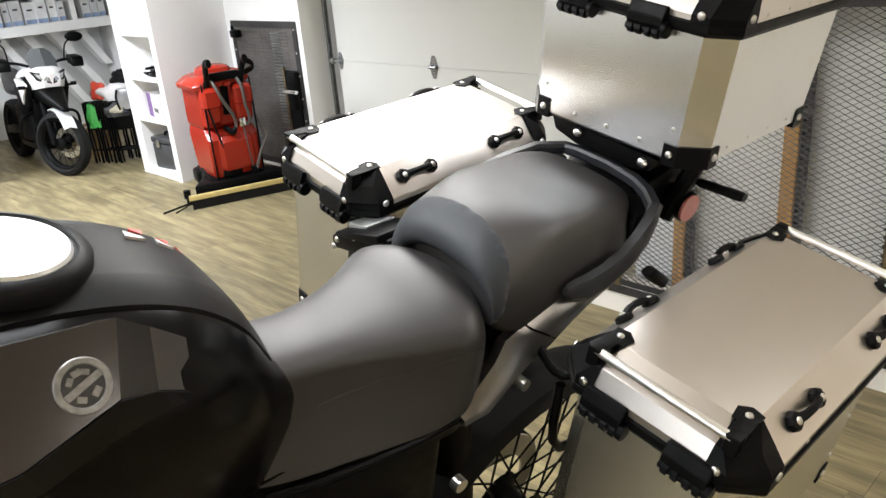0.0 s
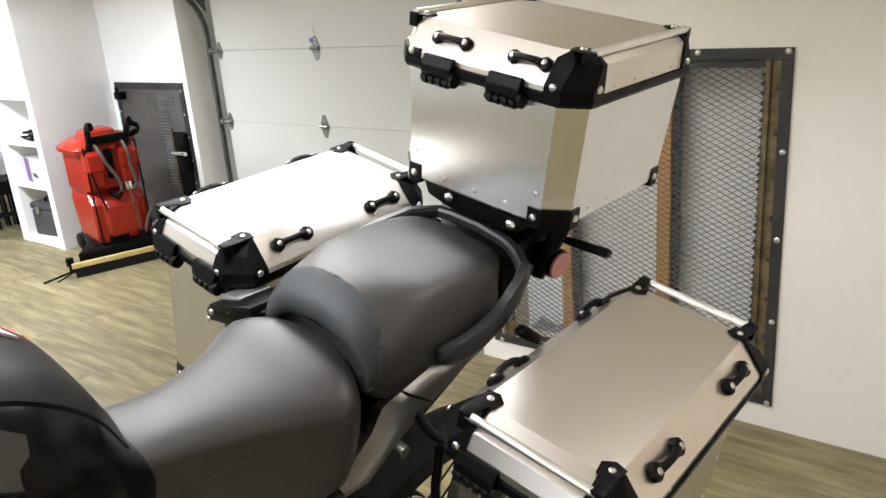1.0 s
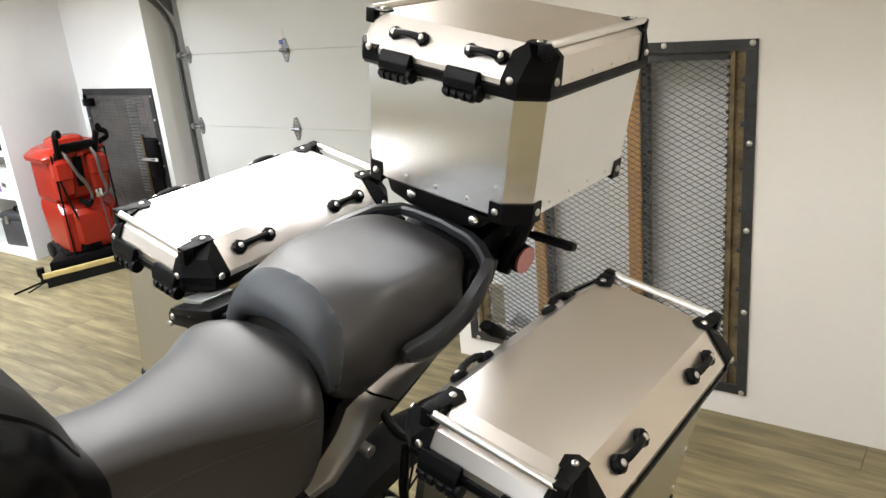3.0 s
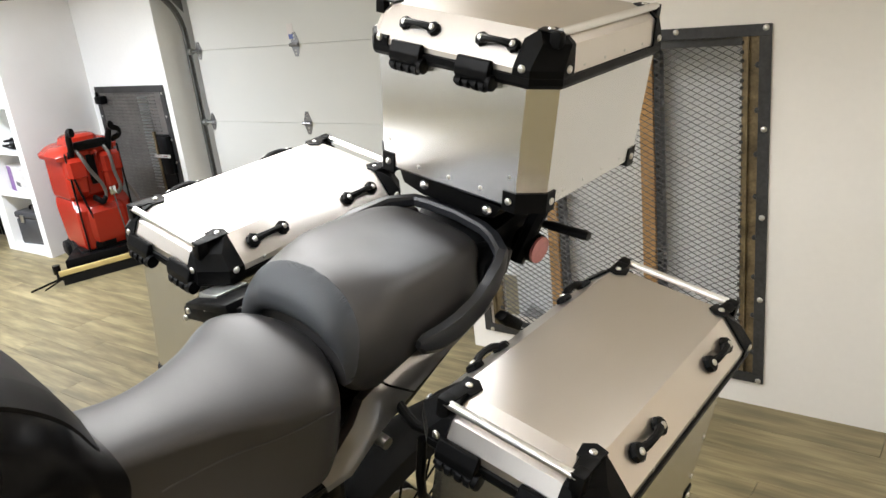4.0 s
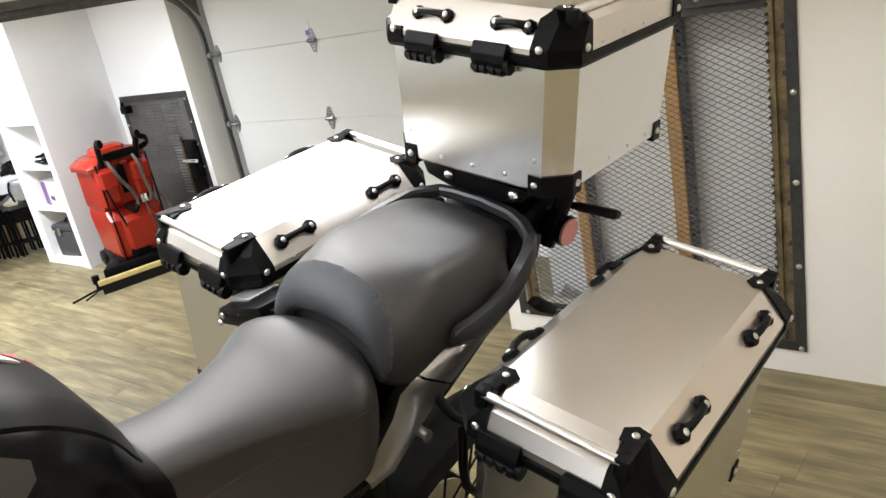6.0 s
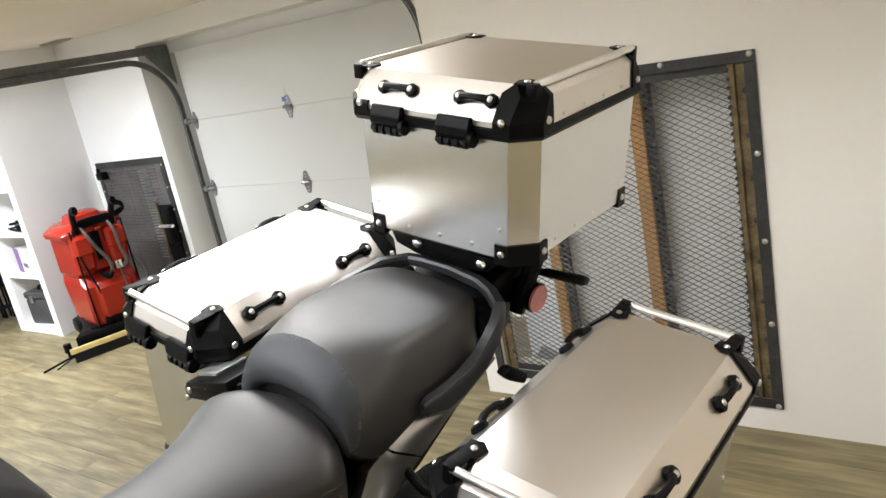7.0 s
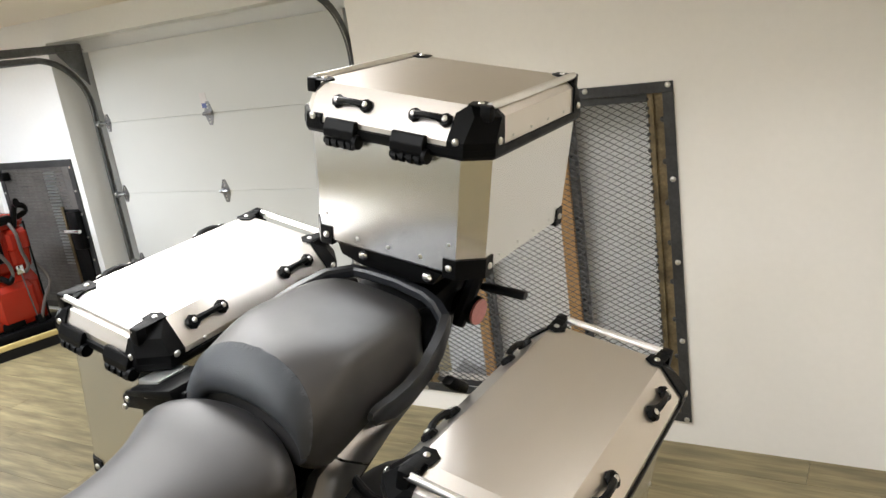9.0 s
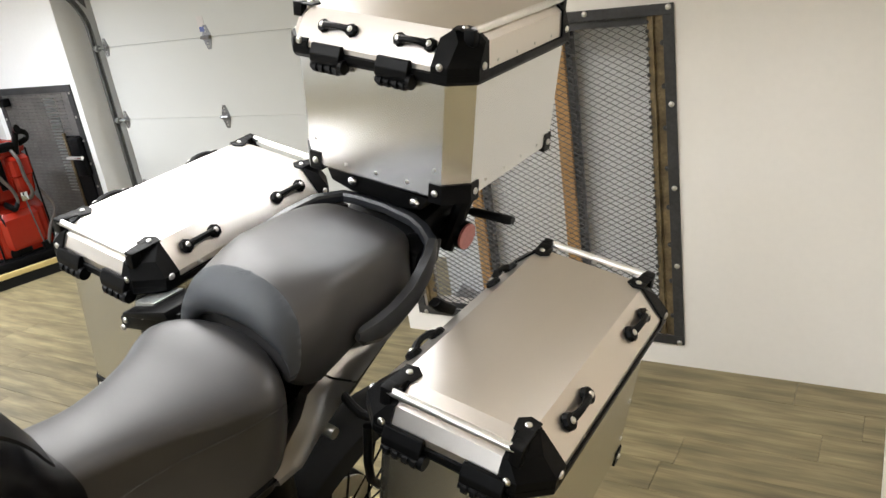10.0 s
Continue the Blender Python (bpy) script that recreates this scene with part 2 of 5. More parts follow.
def screw(bm, at, normal, r=0.006, h=0.004):
    q = Vector(normal).to_track_quat("Z", "Y").to_matrix().to_4x4()
    add_lathe(bm, [(r, 0), (r, h * 0.5), (r * 0.75, h * 0.9), (r * 0.3, h)], 10, Matrix.Translation(at) @ q)


STUDS = {}


def stud(at, normal, r, mat, parent, name="rivet", h=0.6):
    """A domed rivet or bolt head; all of one kind share a mesh."""
    key = (name, mat.name)
    if key not in STUDS:
        bm = lathe([(1.0, 0.0), (1.0, h * 0.35), (0.78, h * 0.8), (0.3, h)], 10)
        STUDS[key] = mesh_of(name, bm, mat, 50)
    ob = new(name, STUDS[key])
    ob.parent = parent
    q = Vector(normal).to_track_quat("Z", "Y").to_matrix().to_4x4()
    ob.matrix_basis = Matrix.Translation(at) @ q @ Matrix.Diagonal((r, r, r, 1))
    return ob


# ------------------------------------------------------------------ the room
WALL_Y = 1.944          # wall with the mesh cage
DOOR_Y = 2.80           # overhead door
LEFT_Y = 2.60           # wall with the small steel door
SIDE_X = -4.96          # end of the built-in shelves
SHELF_Y = 1.875
RIGHT_X = 0.86
H = CEILING

structure("ceiling", box((-11.0, -4.7, H), (3.7, 3.2, H + 0.1)), CEIL, "flat cream painted plasterboard ceiling")

# mesh wall with its opening
OX0, OX1, OZ0, OZ1 = -1.037, 0.122, 0.128, 1.362
bm = bmesh.new()
add_box(bm, (-1.15, WALL_Y, 0), (OX0, WALL_Y + 0.13, H))
add_box(bm, (OX1, WALL_Y, 0), (3.7, WALL_Y + 0.13, H))
add_box(bm, (OX0, WALL_Y, 0), (OX1, WALL_Y + 0.13, OZ0))
add_box(bm, (OX0, WALL_Y, OZ1), (OX1, WALL_Y + 0.13, H))
structure("wall_north", bm, WARM_LIT_WALL, "white painted wall, warm light in its colour, with a steel mesh cage opening")
structure("wall_return", box((-1.70, DOOR_Y - 0.02, 0), (-1.05, DOOR_Y + 0.2, H)), WHITE_WALL, "white painted wall return beside the overhead door", "wall")
# white wall end, coloured cream to warm its reflection in the top case
structure("wall_right", box((RIGHT_X, 0.9, 0), (RIGHT_X + 0.12, WALL_Y, H)), WARM_REFLECTED_WALL, "white wall end tinted cream for its reflection")
# unseen walls; south and east stand close so the top case reflects them
structure("wall_south", box((-11.0, -4.7, 0), (3.7, -4.6, H)), WHITE_WALL, "unseen plain white painted wall")
structure("wall_east", box((3.6, -4.6, 0), (3.7, WALL_Y, H)), WARM_REFLECTED_WALL, "unseen plain cream wall, placed for its reflection")
structure("wall_west", box((-11.0, -4.6, 0), (-10.9, 3.2, H)), WHITE_WALL, "unseen plain white painted wall")

# wall over and beside the overhead door
bm = bmesh.new()
add_box(bm, (-4.10, DOOR_Y + 0.05, 1.86), (-1.70, DOOR_Y + 0.2, 1.96))
add_box(bm, (-4.10, LEFT_Y, 1.945), (-1.02, DOOR_Y + 0.05, H))
structure("wall_header", bm, WHITE_WALL, "white painted wall above the overhead door", "wall")
bm = bmesh.new()
add_box(bm, (-5.3, LEFT_Y, 0), (-4.10, DOOR_Y + 0.2, H))
structure("wall_pier", bm, WHITE_WALL, "white painted wall pier with a small steel door", "wall")
structure("wall_outside", box((-4.2, DOOR_Y + 0.2, 0), (-1.0, DOOR_Y + 0.3, H)), WHITE_WALL, "plain wall behind the overhead door", "wall")

# overhead door in four sections
door = thing("garage_door", "white steel sectional overhead garage door, closed", "garage door")
DX0, DX1 = -3.96, -1.79
seams = [0.0, 0.362, 0.866, 1.370, 1.86]
for z0, z1 in zip(seams, seams[1:]):
    bm = bmesh.new()
    add_box(bm, (DX0, DOOR_Y, z0 + 0.0008), (DX1, DOOR_Y + 0.045, z1 - 0.0008), 0.002)
    sec = part("door_section", bm, DOOR_PAINT, door, smooth=None)


def hinge(at, size, parent):
    """A pressed steel leaf hinge of an overhead door."""
    x, y, z = at
    bm = bmesh.new()
    w = 0.036 * size
    add_prism(bm, [(x - w * .35, z - 0.075 * size), (x + w * .35, z - 0.075 * size), (x + w, z - 0.012), (x + w, z + 0.012),
                   (x + w * .35, z + 0.075 * size), (x - w * .35, z + 0.075 * size), (x - w, z + 0.012), (x - w, z - 0.012)], y - 0.004, y, "y")
    add_tube(bm, [(x - w, y - 0.014, z), (x + w, y - 0.014, z)], 0.012, 8)
    add_box(bm, (x - w * .6, y - 0.018, z - 0.014), (x - w * .2, y - 0.002, z + 0.014))
    add_box(bm, (x + w * .2, y - 0.018, z - 0.014), (x + w * .6, y - 0.002, z + 0.014))
    hg = part("hinge", bm, BRIGHT_ZINC, parent)
    for dz in (-0.055 * size, -0.035 * size, 0.035 * size, 0.055 * size):
        stud((x, y - 0.004, z + dz), (0, -1, 0), 0.006, STEEL, hg, "bolt")
    return hg


for z in seams[1:-1]:
    hinge((-2.945, DOOR_Y, z), 1.0, door)
    hinge((-2.00, DOOR_Y, z), 1.0, door)
    h0 = hinge((-3.93 + 0.00, DOOR_Y, z), 0.8, door)
    bm = bmesh.new()
    add_tube(bm, [(-3.97, DOOR_Y - 0.03, z), (-4.015, DOOR_Y - 0.03, z)], 0.022, 12)
    add_tube(bm, [(-3.91, DOOR_Y - 0.03, z), (-3.99, DOOR_Y - 0.03, z)], 0.007, 8)
    part("roller", bm, ZINC, h0)
# printed label stuck on the upper hinge
bm = box((-3.00, DOOR_Y - 0.003, 1.40), (-2.945, DOOR_Y - 0.0005, 1.50))
part("sticker", bm, DECAL_WHITE, door, "white printed sticker with blue block", None)
bm = box((-2.99, DOOR_Y - 0.005, 1.405), (-2.95, DOOR_Y - 0.0031, 1.435))
part("sticker_block", bm, material("blue_print", (0.1, 0.13, 0.35), 0.5), door, "", None)


def track(x, name_side, z0, run):
    """A galvanised C track: upright, quarter bend, level run into the room."""
    th = thing("door_track", "galvanised steel overhead door track with curved corner", "door track", group="overhead door tracks")
    r = 0.36
    y0 = DOOR_Y - 0.035
    pts = [(x, y0, 0.0), (x, y0, 0.6), (x, y0, 1.2), (x, y0, z0)]
    pts += [(x, y0 - r + r * math.cos(a), z0 + r * math.sin(a)) for a in [math.pi / 2 * k / 10 for k in range(1, 11)]]
    pts += [(x, y0 - r - d, z0 + r + 0.02 * d) for d in (run * 0.3, run * 0.6, run)]
    bm = bmesh.new()
    for off in (-0.015, 0.015):
        q = []
        for i, p in enumerate(pts):
            a, b = Vector(pts[max(i - 1, 0)]), Vector(pts[min(i + 1, len(pts) - 1)])
            d = (b - a).normalized()
            nrm = Vector((0, d.z, -d.y))
            q.append(Vector(p) + nrm * off)
        add_tube(bm, q, 0.005, 6)
    rail = part("rail", bm, TRACK_STEEL, th)
    bm = bmesh.new()
    vs = []
    for i, p in enumerate(pts):
        a, b = Vector(pts[max(i - 1, 0)]), Vector(pts[min(i + 1, len(pts) - 1)])
        d = (b - a).normalized()
        nrm = Vector((0, d.z, -d.y))
        sx = -0.012 if name_side < 0 else 0.012
        vs.append([bm.verts.new(Vector(p) + nrm * o + Vector((sx + e, 0, 0))) for o, e in ((-0.018, 0), (0.018, 0), (0.018, 0.003), (-0.018, 0.003))])
    for a, b in zip(vs, vs[1:]):
        for k in range(4):
            bm.faces.new((a[k], a[(k + 1) % 4], b[(k + 1) % 4], b[k]))
    part("web", bm, TRACK_STEEL, th)
    # angle iron over the level run
    bm = bmesh.new()
    y1 = y0 - r
    add_box(bm, (x - 0.02, y1 - run, z0 + r + 0.035), (x + 0.02, y0 + 0.02, z0 + r + 0.04), 0)
    add_box(bm, (x - 0.022, y1 - run, z0 + r + 0.03), (x - 0.018, y0 + 0.02, z0 + r + 0.085), 0)
    add_box(bm, (x - 0.024, y1 - run, z0 + r - 0.022), (x - 0.020, y1 + 0.05, z0 + r + 0.022), 0)
    part("angle_iron", bm, TRACK_STEEL, th)
    if name_side > 0:
        return th
    bm = bmesh.new()
    add_prism(bm, [(y0 + 0.03, z0 + 0.16), (y0 - 0.16, z0 + 0.38), (y0 - 0.16, z0 + 0.42), (y0 + 0.03, z0 + 0.44)], x - 0.016, x - 0.010, "x")
    part("corner_plate", bm, TRACK_STEEL, th)
    return th


track(-4.0, -1, 1.48, 1.9)
track(-1.76, 1, 1.60, 0.45)
# built-in shelf wall at the left
NX0 = -5.52
structure("wall_shelf_end", prism([(SIDE_X - 0.075, SHELF_Y), (SIDE_X, SHELF_Y), (-5.135, LEFT_Y + 0.002), (-5.21, LEFT_Y + 0.002)], 0, H, "z"), WHITE_TRIM, "white painted end panel of built-in shelves", "wall")


# shelf unit with three open bays, one above another
unit = thing("shelf_unit", "white painted built-in shelf unit with open bays, part full", "shelf unit")
SB = SHELF_Y + 0.30
bm = bmesh.new()
add_box(bm, (NX0 - 0.12, SHELF_Y + 0.002, 0), (NX0, SB, 1.16))
part("side_panel", bm, WHITE_TRIM, unit, smooth=None)
bm = box((NX0, SB - 0.02, 0), (SIDE_X - 0.075, SB, 1.16))
part("back_panel", bm, WHITE_TRIM, unit, smooth=None)
for z0, z1 in ((0.0, 0.062), (0.455, 0.475), (0.785, 0.805), (1.13, 1.16)):
    part("shelf", box((NX0, SHELF_Y + 0.004, z0), (SIDE_X - 0.075, SB - 0.02, z1), 0.002), WHITE_TRIM, unit, smooth=None)
structure("wall_over_shelf", box((NX0 - 0.12, SHELF_Y, 1.16), (SIDE_X - 0.075, SB, H)), WHITE_WALL, "white painted wall above the built-in shelves", "wall")
structure("wall_left_back", box((-10.9, 2.9, 0), (SIDE_X, 3.0, H)), WHITE_WALL, "white wall behind the parked motorcycles", "wall")

# things on the shelves
BOX_PURPLE = material("purple_print", (0.16, 0.06, 0.24), 0.45, noise_scale=20, noise_amount=0.1)
BOX_WHITE = material("white_card", (0.62, 0.60, 0.60), 0.5, noise_scale=20, noise_amount=0.08)
DARK_GREY = material("dark_grey_plastic", (0.045, 0.045, 0.05), 0.45, noise_scale=20, noise_amount=0.15)
c = thing("carton", "white and purple product carton on a white shelf", "box", pose(-5.32, SHELF_Y + 0.13, 0.475, 0, 0, -12))
part("carton_body", box((-0.17, -0.07, 0), (0.17, 0.07, 0.20), 0.003), BOX_WHITE, c, smooth=None)
part("printed_panel", box((-0.171, -0.073, 0.003), (-0.05, -0.0705, 0.197)), BOX_PURPLE, c, "dark purple printed panel", None)
part("printed_bar", box((0.02, -0.073, 0.06), (0.13, -0.0705, 0.09)), DARK_GREY, c, "", None)
c = thing("tool_case", "dark grey plastic tool case on the bottom shelf", "case", pose(-5.27, SHELF_Y + 0.13, 0.062, 0, 0, 6))
part("case_body", box((-0.17, -0.09, 0), (0.17, 0.09, 0.21), 0.015), DARK_GREY, c)
part("lid", box((-0.175, -0.095, 0.212), (0.175, 0.095, 0.265), 0.015), DARK_GREY, c)
part("handle", tube(smooth_path([(-0.06, -0.02, 0.262), (-0.05, -0.02, 0.295), (0.05, -0.02, 0.295), (0.06, -0.02, 0.262)], 4), 0.009, 8), BLACK, c)
part("latch", box((-0.09, -0.105, 0.18), (-0.05, -0.094, 0.24), 0.003), STEEL, c)
c = thing("cable_heap", "loose heap of black cables and clips on a white shelf", "cables", pose(-5.28, SHELF_Y + 0.12, 0.805))
random.seed(3)
pts = [(random.uniform(-0.14, 0.14), random.uniform(-0.06, 0.06), 0.012 + 0.075 * random.random() * (1 - i / 60)) for i in range(34)]
part("cable", tube(smooth_path(pts, 4), 0.009, 6), BLACK, c)
part("clamp", box((-0.05, -0.03, 0.0), (0.05, 0.03, 0.06), 0.008), DARK_GREY, c)

# display shelf above the parked motorcycles, with white goods on it
disp = thing("display_shelf", "white painted overhead display shelf stacked with white cartons", "shelf")
DSX, DY0, DY1 = -7.95, -1.2, 2.85
part("shelf_board", box((DSX - 0.5, DY0, 1.065), (DSX, DY1, 1.165), 0.003), WHITE_TRIM, disp, smooth=None)
part("back_board", box((DSX - 0.52, DY0, 1.0), (DSX - 0.5, DY1, H)), WHITE_TRIM, disp, smooth=None)
part("upper_board", box((DSX - 0.5, DY0, 1.45), (DSX - 0.02, DY1, 1.48), 0.003), WHITE_TRIM, disp, smooth=None)
for yp in (1.05, 2.45):
    part("upright", box((DSX - 0.5, yp, 1.165), (DSX - 0.01, yp + 0.05, H - 0.002), 0.003), WHITE_TRIM, disp, smooth=None)
structure("wall_display", box((-8.6, -1.2, 0), (-8.48, 2.9, H)), WHITE_WALL, "white wall behind the display shelf", "wall")
CARTON = material("white_gloss_carton", (0.68, 0.68, 0.69), 0.45, noise_scale=14, noise_amount=0.1, per_object=0.25)
BLUE_STRIP = material("pale_blue_print", (0.25, 0.33, 0.5), 0.5, noise_scale=25, noise_amount=0.3)
random.seed(8)
for z_shelf, hmax in ((1.165, 0.25), (1.48, 0.3)):
    yq = 2.83
    while yq > 0.2:
        w = random.uniform(0.06, 0.13)
        h = random.uniform(hmax - 0.07, hmax)
        if not (1.0 < yq - w < 1.15 or 1.0 < yq < 1.15 or 2.4 < yq < 2.55 or 2.4 < yq - w < 2.55):
            th = thing("display_carton", "small white printed carton on the display shelf", "box", pose(DSX - 0.14 + random.uniform(-0.03, 0.03), yq - w / 2, z_shelf, 0, 0, 90 + random.uniform(-6, 6)), "cartons on the display shelf")
            part("carton_body", box((-w / 2, -0.09, 0), (w / 2, 0.09, h), 0.003), CARTON, th, smooth=None)
            part("printed_strip", box((-w / 2 + 0.004, -0.0925, 0.004), (w / 2 - 0.004, -0.0903, 0.045)), BLUE_STRIP, th, "blue printed strip", None)
            part("printed_bar", box((-w * 0.25, -0.0925, h * 0.6), (w * 0.2, -0.0903, h * 0.68)), DARK_GREY, th, "", None)
        yq -= w + random.uniform(0.002, 0.012)

# sloping white stair stringers behind the motorcycles
stair = thing("stair_flight", "white painted underside of a sloping stair", "stairs")
for k in range(5):
    a, b = Vector((0, 1.45 + 0.285 * k, 1.06)), Vector((0, 1.45 + 0.285 * k + 0.50, 0.25))
    d = (b - a).normalized()
    up = Vector((0, -d.z, d.y)) * 0.062
    if b.y > 2.85:
        b = a + (b - a) * ((2.85 - a.y) / (b.y - a.y))
    bm = bmesh.new()
    add_prism(bm, [(a.y + up.y, a.z), (b.y + up.y * 0.6, b.z), (b.y - up.y, b.z), (a.y - up.y, a.z)], -8.40, -8.12 - 0.03 * k, "x", 0.004)
    part("stringer", bm, WHITE_TRIM, stair, smooth=None)

# small steel door in the pier
sd = thing("steel_hatch_door", "grey perforated sheet steel hatch door with latch, closed", "steel door")
LX0, LX1, LZ0, LZ1 = -5.055, -4.155, 0.03, 1.168
yy = LEFT_Y
bm = bmesh.new()
for lo, hi in (((LX0, yy - 0.012, LZ1 - 0.05), (LX1, yy - 0.001, LZ1)), ((LX0, yy - 0.012, LZ0), (LX1, yy - 0.001, LZ0 + 0.05)),
               ((LX0, yy - 0.012, LZ0 + 0.05), (LX0 + 0.05, yy - 0.001, LZ1 - 0.05)), ((LX1 - 0.05, yy - 0.012, LZ0 + 0.05), (LX1, yy - 0.001, LZ1 - 0.05))):
    add_box(bm, lo, hi, 0.002)
fr = part("frame", bm, FRAME_STEEL, sd, "dark flat steel frame", None)
for k in range(7):
    for xx in (LX0 + 0.025, LX1 - 0.025):
        stud((xx, yy - 0.012, LZ0 + 0.06 + k * 0.17), (0, -1, 0), 0.009, STEEL, fr, "bolt")
part("door_leaf", box((LX0 + 0.05, yy - 0.008, LZ0 + 0.05), (LX1 - 0.05, yy - 0.002, LZ1 - 0.05)), PERF, sd, smooth=None)
# raised louvre slits pressed in rows
bm = bmesh.new()
for c0 in range(12):
    for r0 in range(40):
        x0 = LX0 + 0.09 + c0 * 0.058
        z0 = LZ0 + 0.09 + r0 * 0.0252
        add_prism(bm, [(yy - 0.008, z0), (yy - 0.013, z0 + 0.004), (yy - 0.008, z0 + 0.010)], x0, x0 + 0.044, "x")
tagged(part("louvres", bm, PERF, sd, "rows of pressed slits", None), kind="stuff")
bm = bmesh.new()
for r0 in range(30):
    z0 = LZ0 + 0.36 + r0 * 0.0235
    add_prism(bm, [(yy - 0.008, z0), (yy - 0.022, z0 + 0.007), (yy - 0.008, z0 + 0.015)], LX0 + 0.56, LX0 + 0.68, "x")
tagged(part("ridges", bm, ZINC, sd, "column of pale pressed ridges", None), kind="stuff")
part("edge_strip", box((LX0 + 0.665, yy - 0.026, LZ0 + 0.06), (LX0 + 0.690, yy - 0.010, LZ1 - 0.34), 0.002), RUST, sd, "rust-brown edge strip", None)
part("cover_plate", box((LX0 + 0.692, yy - 0.020, LZ0 + 0.06), (LX1 - 0.052, yy - 0.0085, LZ1 - 0.36), 0.002), BLACK_METAL, sd, "black steel cover plate", None)
part("lock_box", box((LX1 - 0.14, yy - 0.06, 0.52), (LX1 - 0.03, yy - 0.012, 0.80), 0.006), BLACK_METAL, sd)
part("latch", tube([(LX1 - 0.17, yy - 0.075, 0.66), (LX1 - 0.01, yy - 0.075, 0.66)], 0.014, 10), CHROME, sd, "bright latch bolt")
part("catch", box((LX0 + 0.06, yy - 0.07, 1.04), (LX0 + 0.15, yy - 0.012, 1.10), 0.01), BLACK, sd)
part("catch_arm", tube([(LX0 + 0.08, yy - 0.05, 1.09), (LX0 + 0.10, yy - 0.06, 1.13)], 0.012, 8), BLACK, sd)

# ---- mesh cage in the north wall
cage = thing("mesh_cage", "dark expanded metal mesh guard in a bolted steel frame", "mesh guard")
FX0, FX1, FZ0, FZ1 = -1.075, 0.157, 0.098, 1.399
FW = 0.038
y = WALL_Y
for nm, lo, hi in (("frame_bar", (FX0, y - 0.010, FZ1 - FW), (FX1, y - 0.001, FZ1)), ("frame_bar", (FX0, y - 0.010, FZ0), (FX1, y - 0.001, FZ0 + FW)),
                   ("frame_bar", (FX0, y - 0.010, FZ0 + FW), (FX0 + FW, y - 0.001, FZ1 - FW)), ("frame_bar", (FX1 - FW, y - 0.010, FZ0 + FW), (FX1, y - 0.001, FZ1 - FW))):
    part(nm, box(lo, hi, 0.002), FRAME_STEEL, cage, smooth=None)
bolts = [(0.140, z) for z in (1.387, 1.057, 0.748, 0.438, 0.109)] + [(-0.155 - 0.293 * k, 1.387) for k in range(4)] + [(-0.155 - 0.293 * k, 0.109) for k in range(4)]
bolts += [(FX0 + 0.022, z) for z in (1.057, 0.748, 0.438)]
for bx, bz in bolts:
    stud((bx, y - 0.010, bz), (0, -1, 0), 0.0105, STEEL, cage, "bolt")
# inner rusty angle, set back in the opening, with weld beads
for x0, x1 in ((OX1 - 0.062, OX1 - 0.003), (OX0 + 0.003, OX0 + 0.062)):
    bm = bmesh.new()
    add_box(bm, (x0, y + 0.012, OZ0), (x1, y + 0.017, OZ1), 0)
    add_box(bm, (x0 + 0.018, y - 0.004, OZ0), (x0 + 0.024, y + 0.012, OZ1), 0)
    ang = part("angle_bar", bm, RUST, cage, "rust-brown angle steel with weld marks", None)
    random.seed(5)
    for k in range(40):
        zz = OZ0 + 0.02 + k * (OZ1 - OZ0 - 0.04) / 39
        stud((x0 if x0 > -0.5 else x1, y + 0.010, zz + random.uniform(-0.004, 0.004)), (random.uniform(-.3, .3), -1, random.uniform(-.3, .3)), random.uniform(0.005, 0.0075), FRAME_STEEL, ang, "weld_bead")
    for k in range(8):
        stud((x1 - 0.006, y + 0.006, OZ0 + 0.09 + k * 0.15), (0, -1, 0), 0.010, FRAME_STEEL, ang, "weld_bead")
for z0, z1 in ((OZ1 - 0.03, OZ1 - 0.003), (OZ0 + 0.003, OZ0 + 0.03)):
    part("angle_bar", box((OX0 + 0.06, y + 0.012, z0), (OX1 - 0.06, y + 0.017, z1)), FRAME_STEEL, cage, "", None)
# expanded mesh: rows of zigzag strands
bm = bmesh.new()
CW, CH, TH = 0.0430, 0.0112, 0.00105
mx0, mx1, mz0, mz1 = OX0 + 0.04, OX1 - 0.04, OZ0 + 0.01, OZ1 - 0.01
rows_n = int((mz1 - mz0) / CH)
cols_n = int((mx1 - mx0) / (CW / 2))
verts, faces = [], []
for r in range(rows_n + 1):
    zc = mz0 + r * CH
    base = len(verts)
    for k in range(cols_n + 1):
        s = 1 if (k + r) % 2 == 0 else -1
        xx, zz = mx0 + k * CW / 2, zc + s * CH * 0.5
        yk = y + 0.020
        verts += [(xx, yk - 2 * TH, zz - TH), (xx, yk + TH, zz - TH), (xx, yk + 2 * TH, zz + TH), (xx, yk - TH, zz + TH)]
    for k in range(cols_n):
        a, b = base + 4 * k, base + 4 * k + 4
        for q in range(4):
            faces.append((a + q, a + (q + 1) % 4, b + (q + 1) % 4, b + q))
me = bpy.data.meshes.new("mesh_sheet")
me.from_pydata(verts, [], faces)
me.materials.append(MESH_STEEL)
sheet = new("mesh_sheet", me)
sheet.parent = cage
tagged(sheet, "grey diamond expanded metal mesh", kind="stuff")

# niche behind the mesh
NB = 2.20
structure("niche_back", box((-1.05, NB, 0), (0.5, NB + 0.02, 1.6)), BOARD_GREY, "pale grey board behind the mesh", "panel")
structure("niche_floor", box((-1.05, WALL_Y + 0.13, 0.05), (0.5, NB, 0.07)), BOARD_GREY, "pale grey bottom of the niche", "panel")
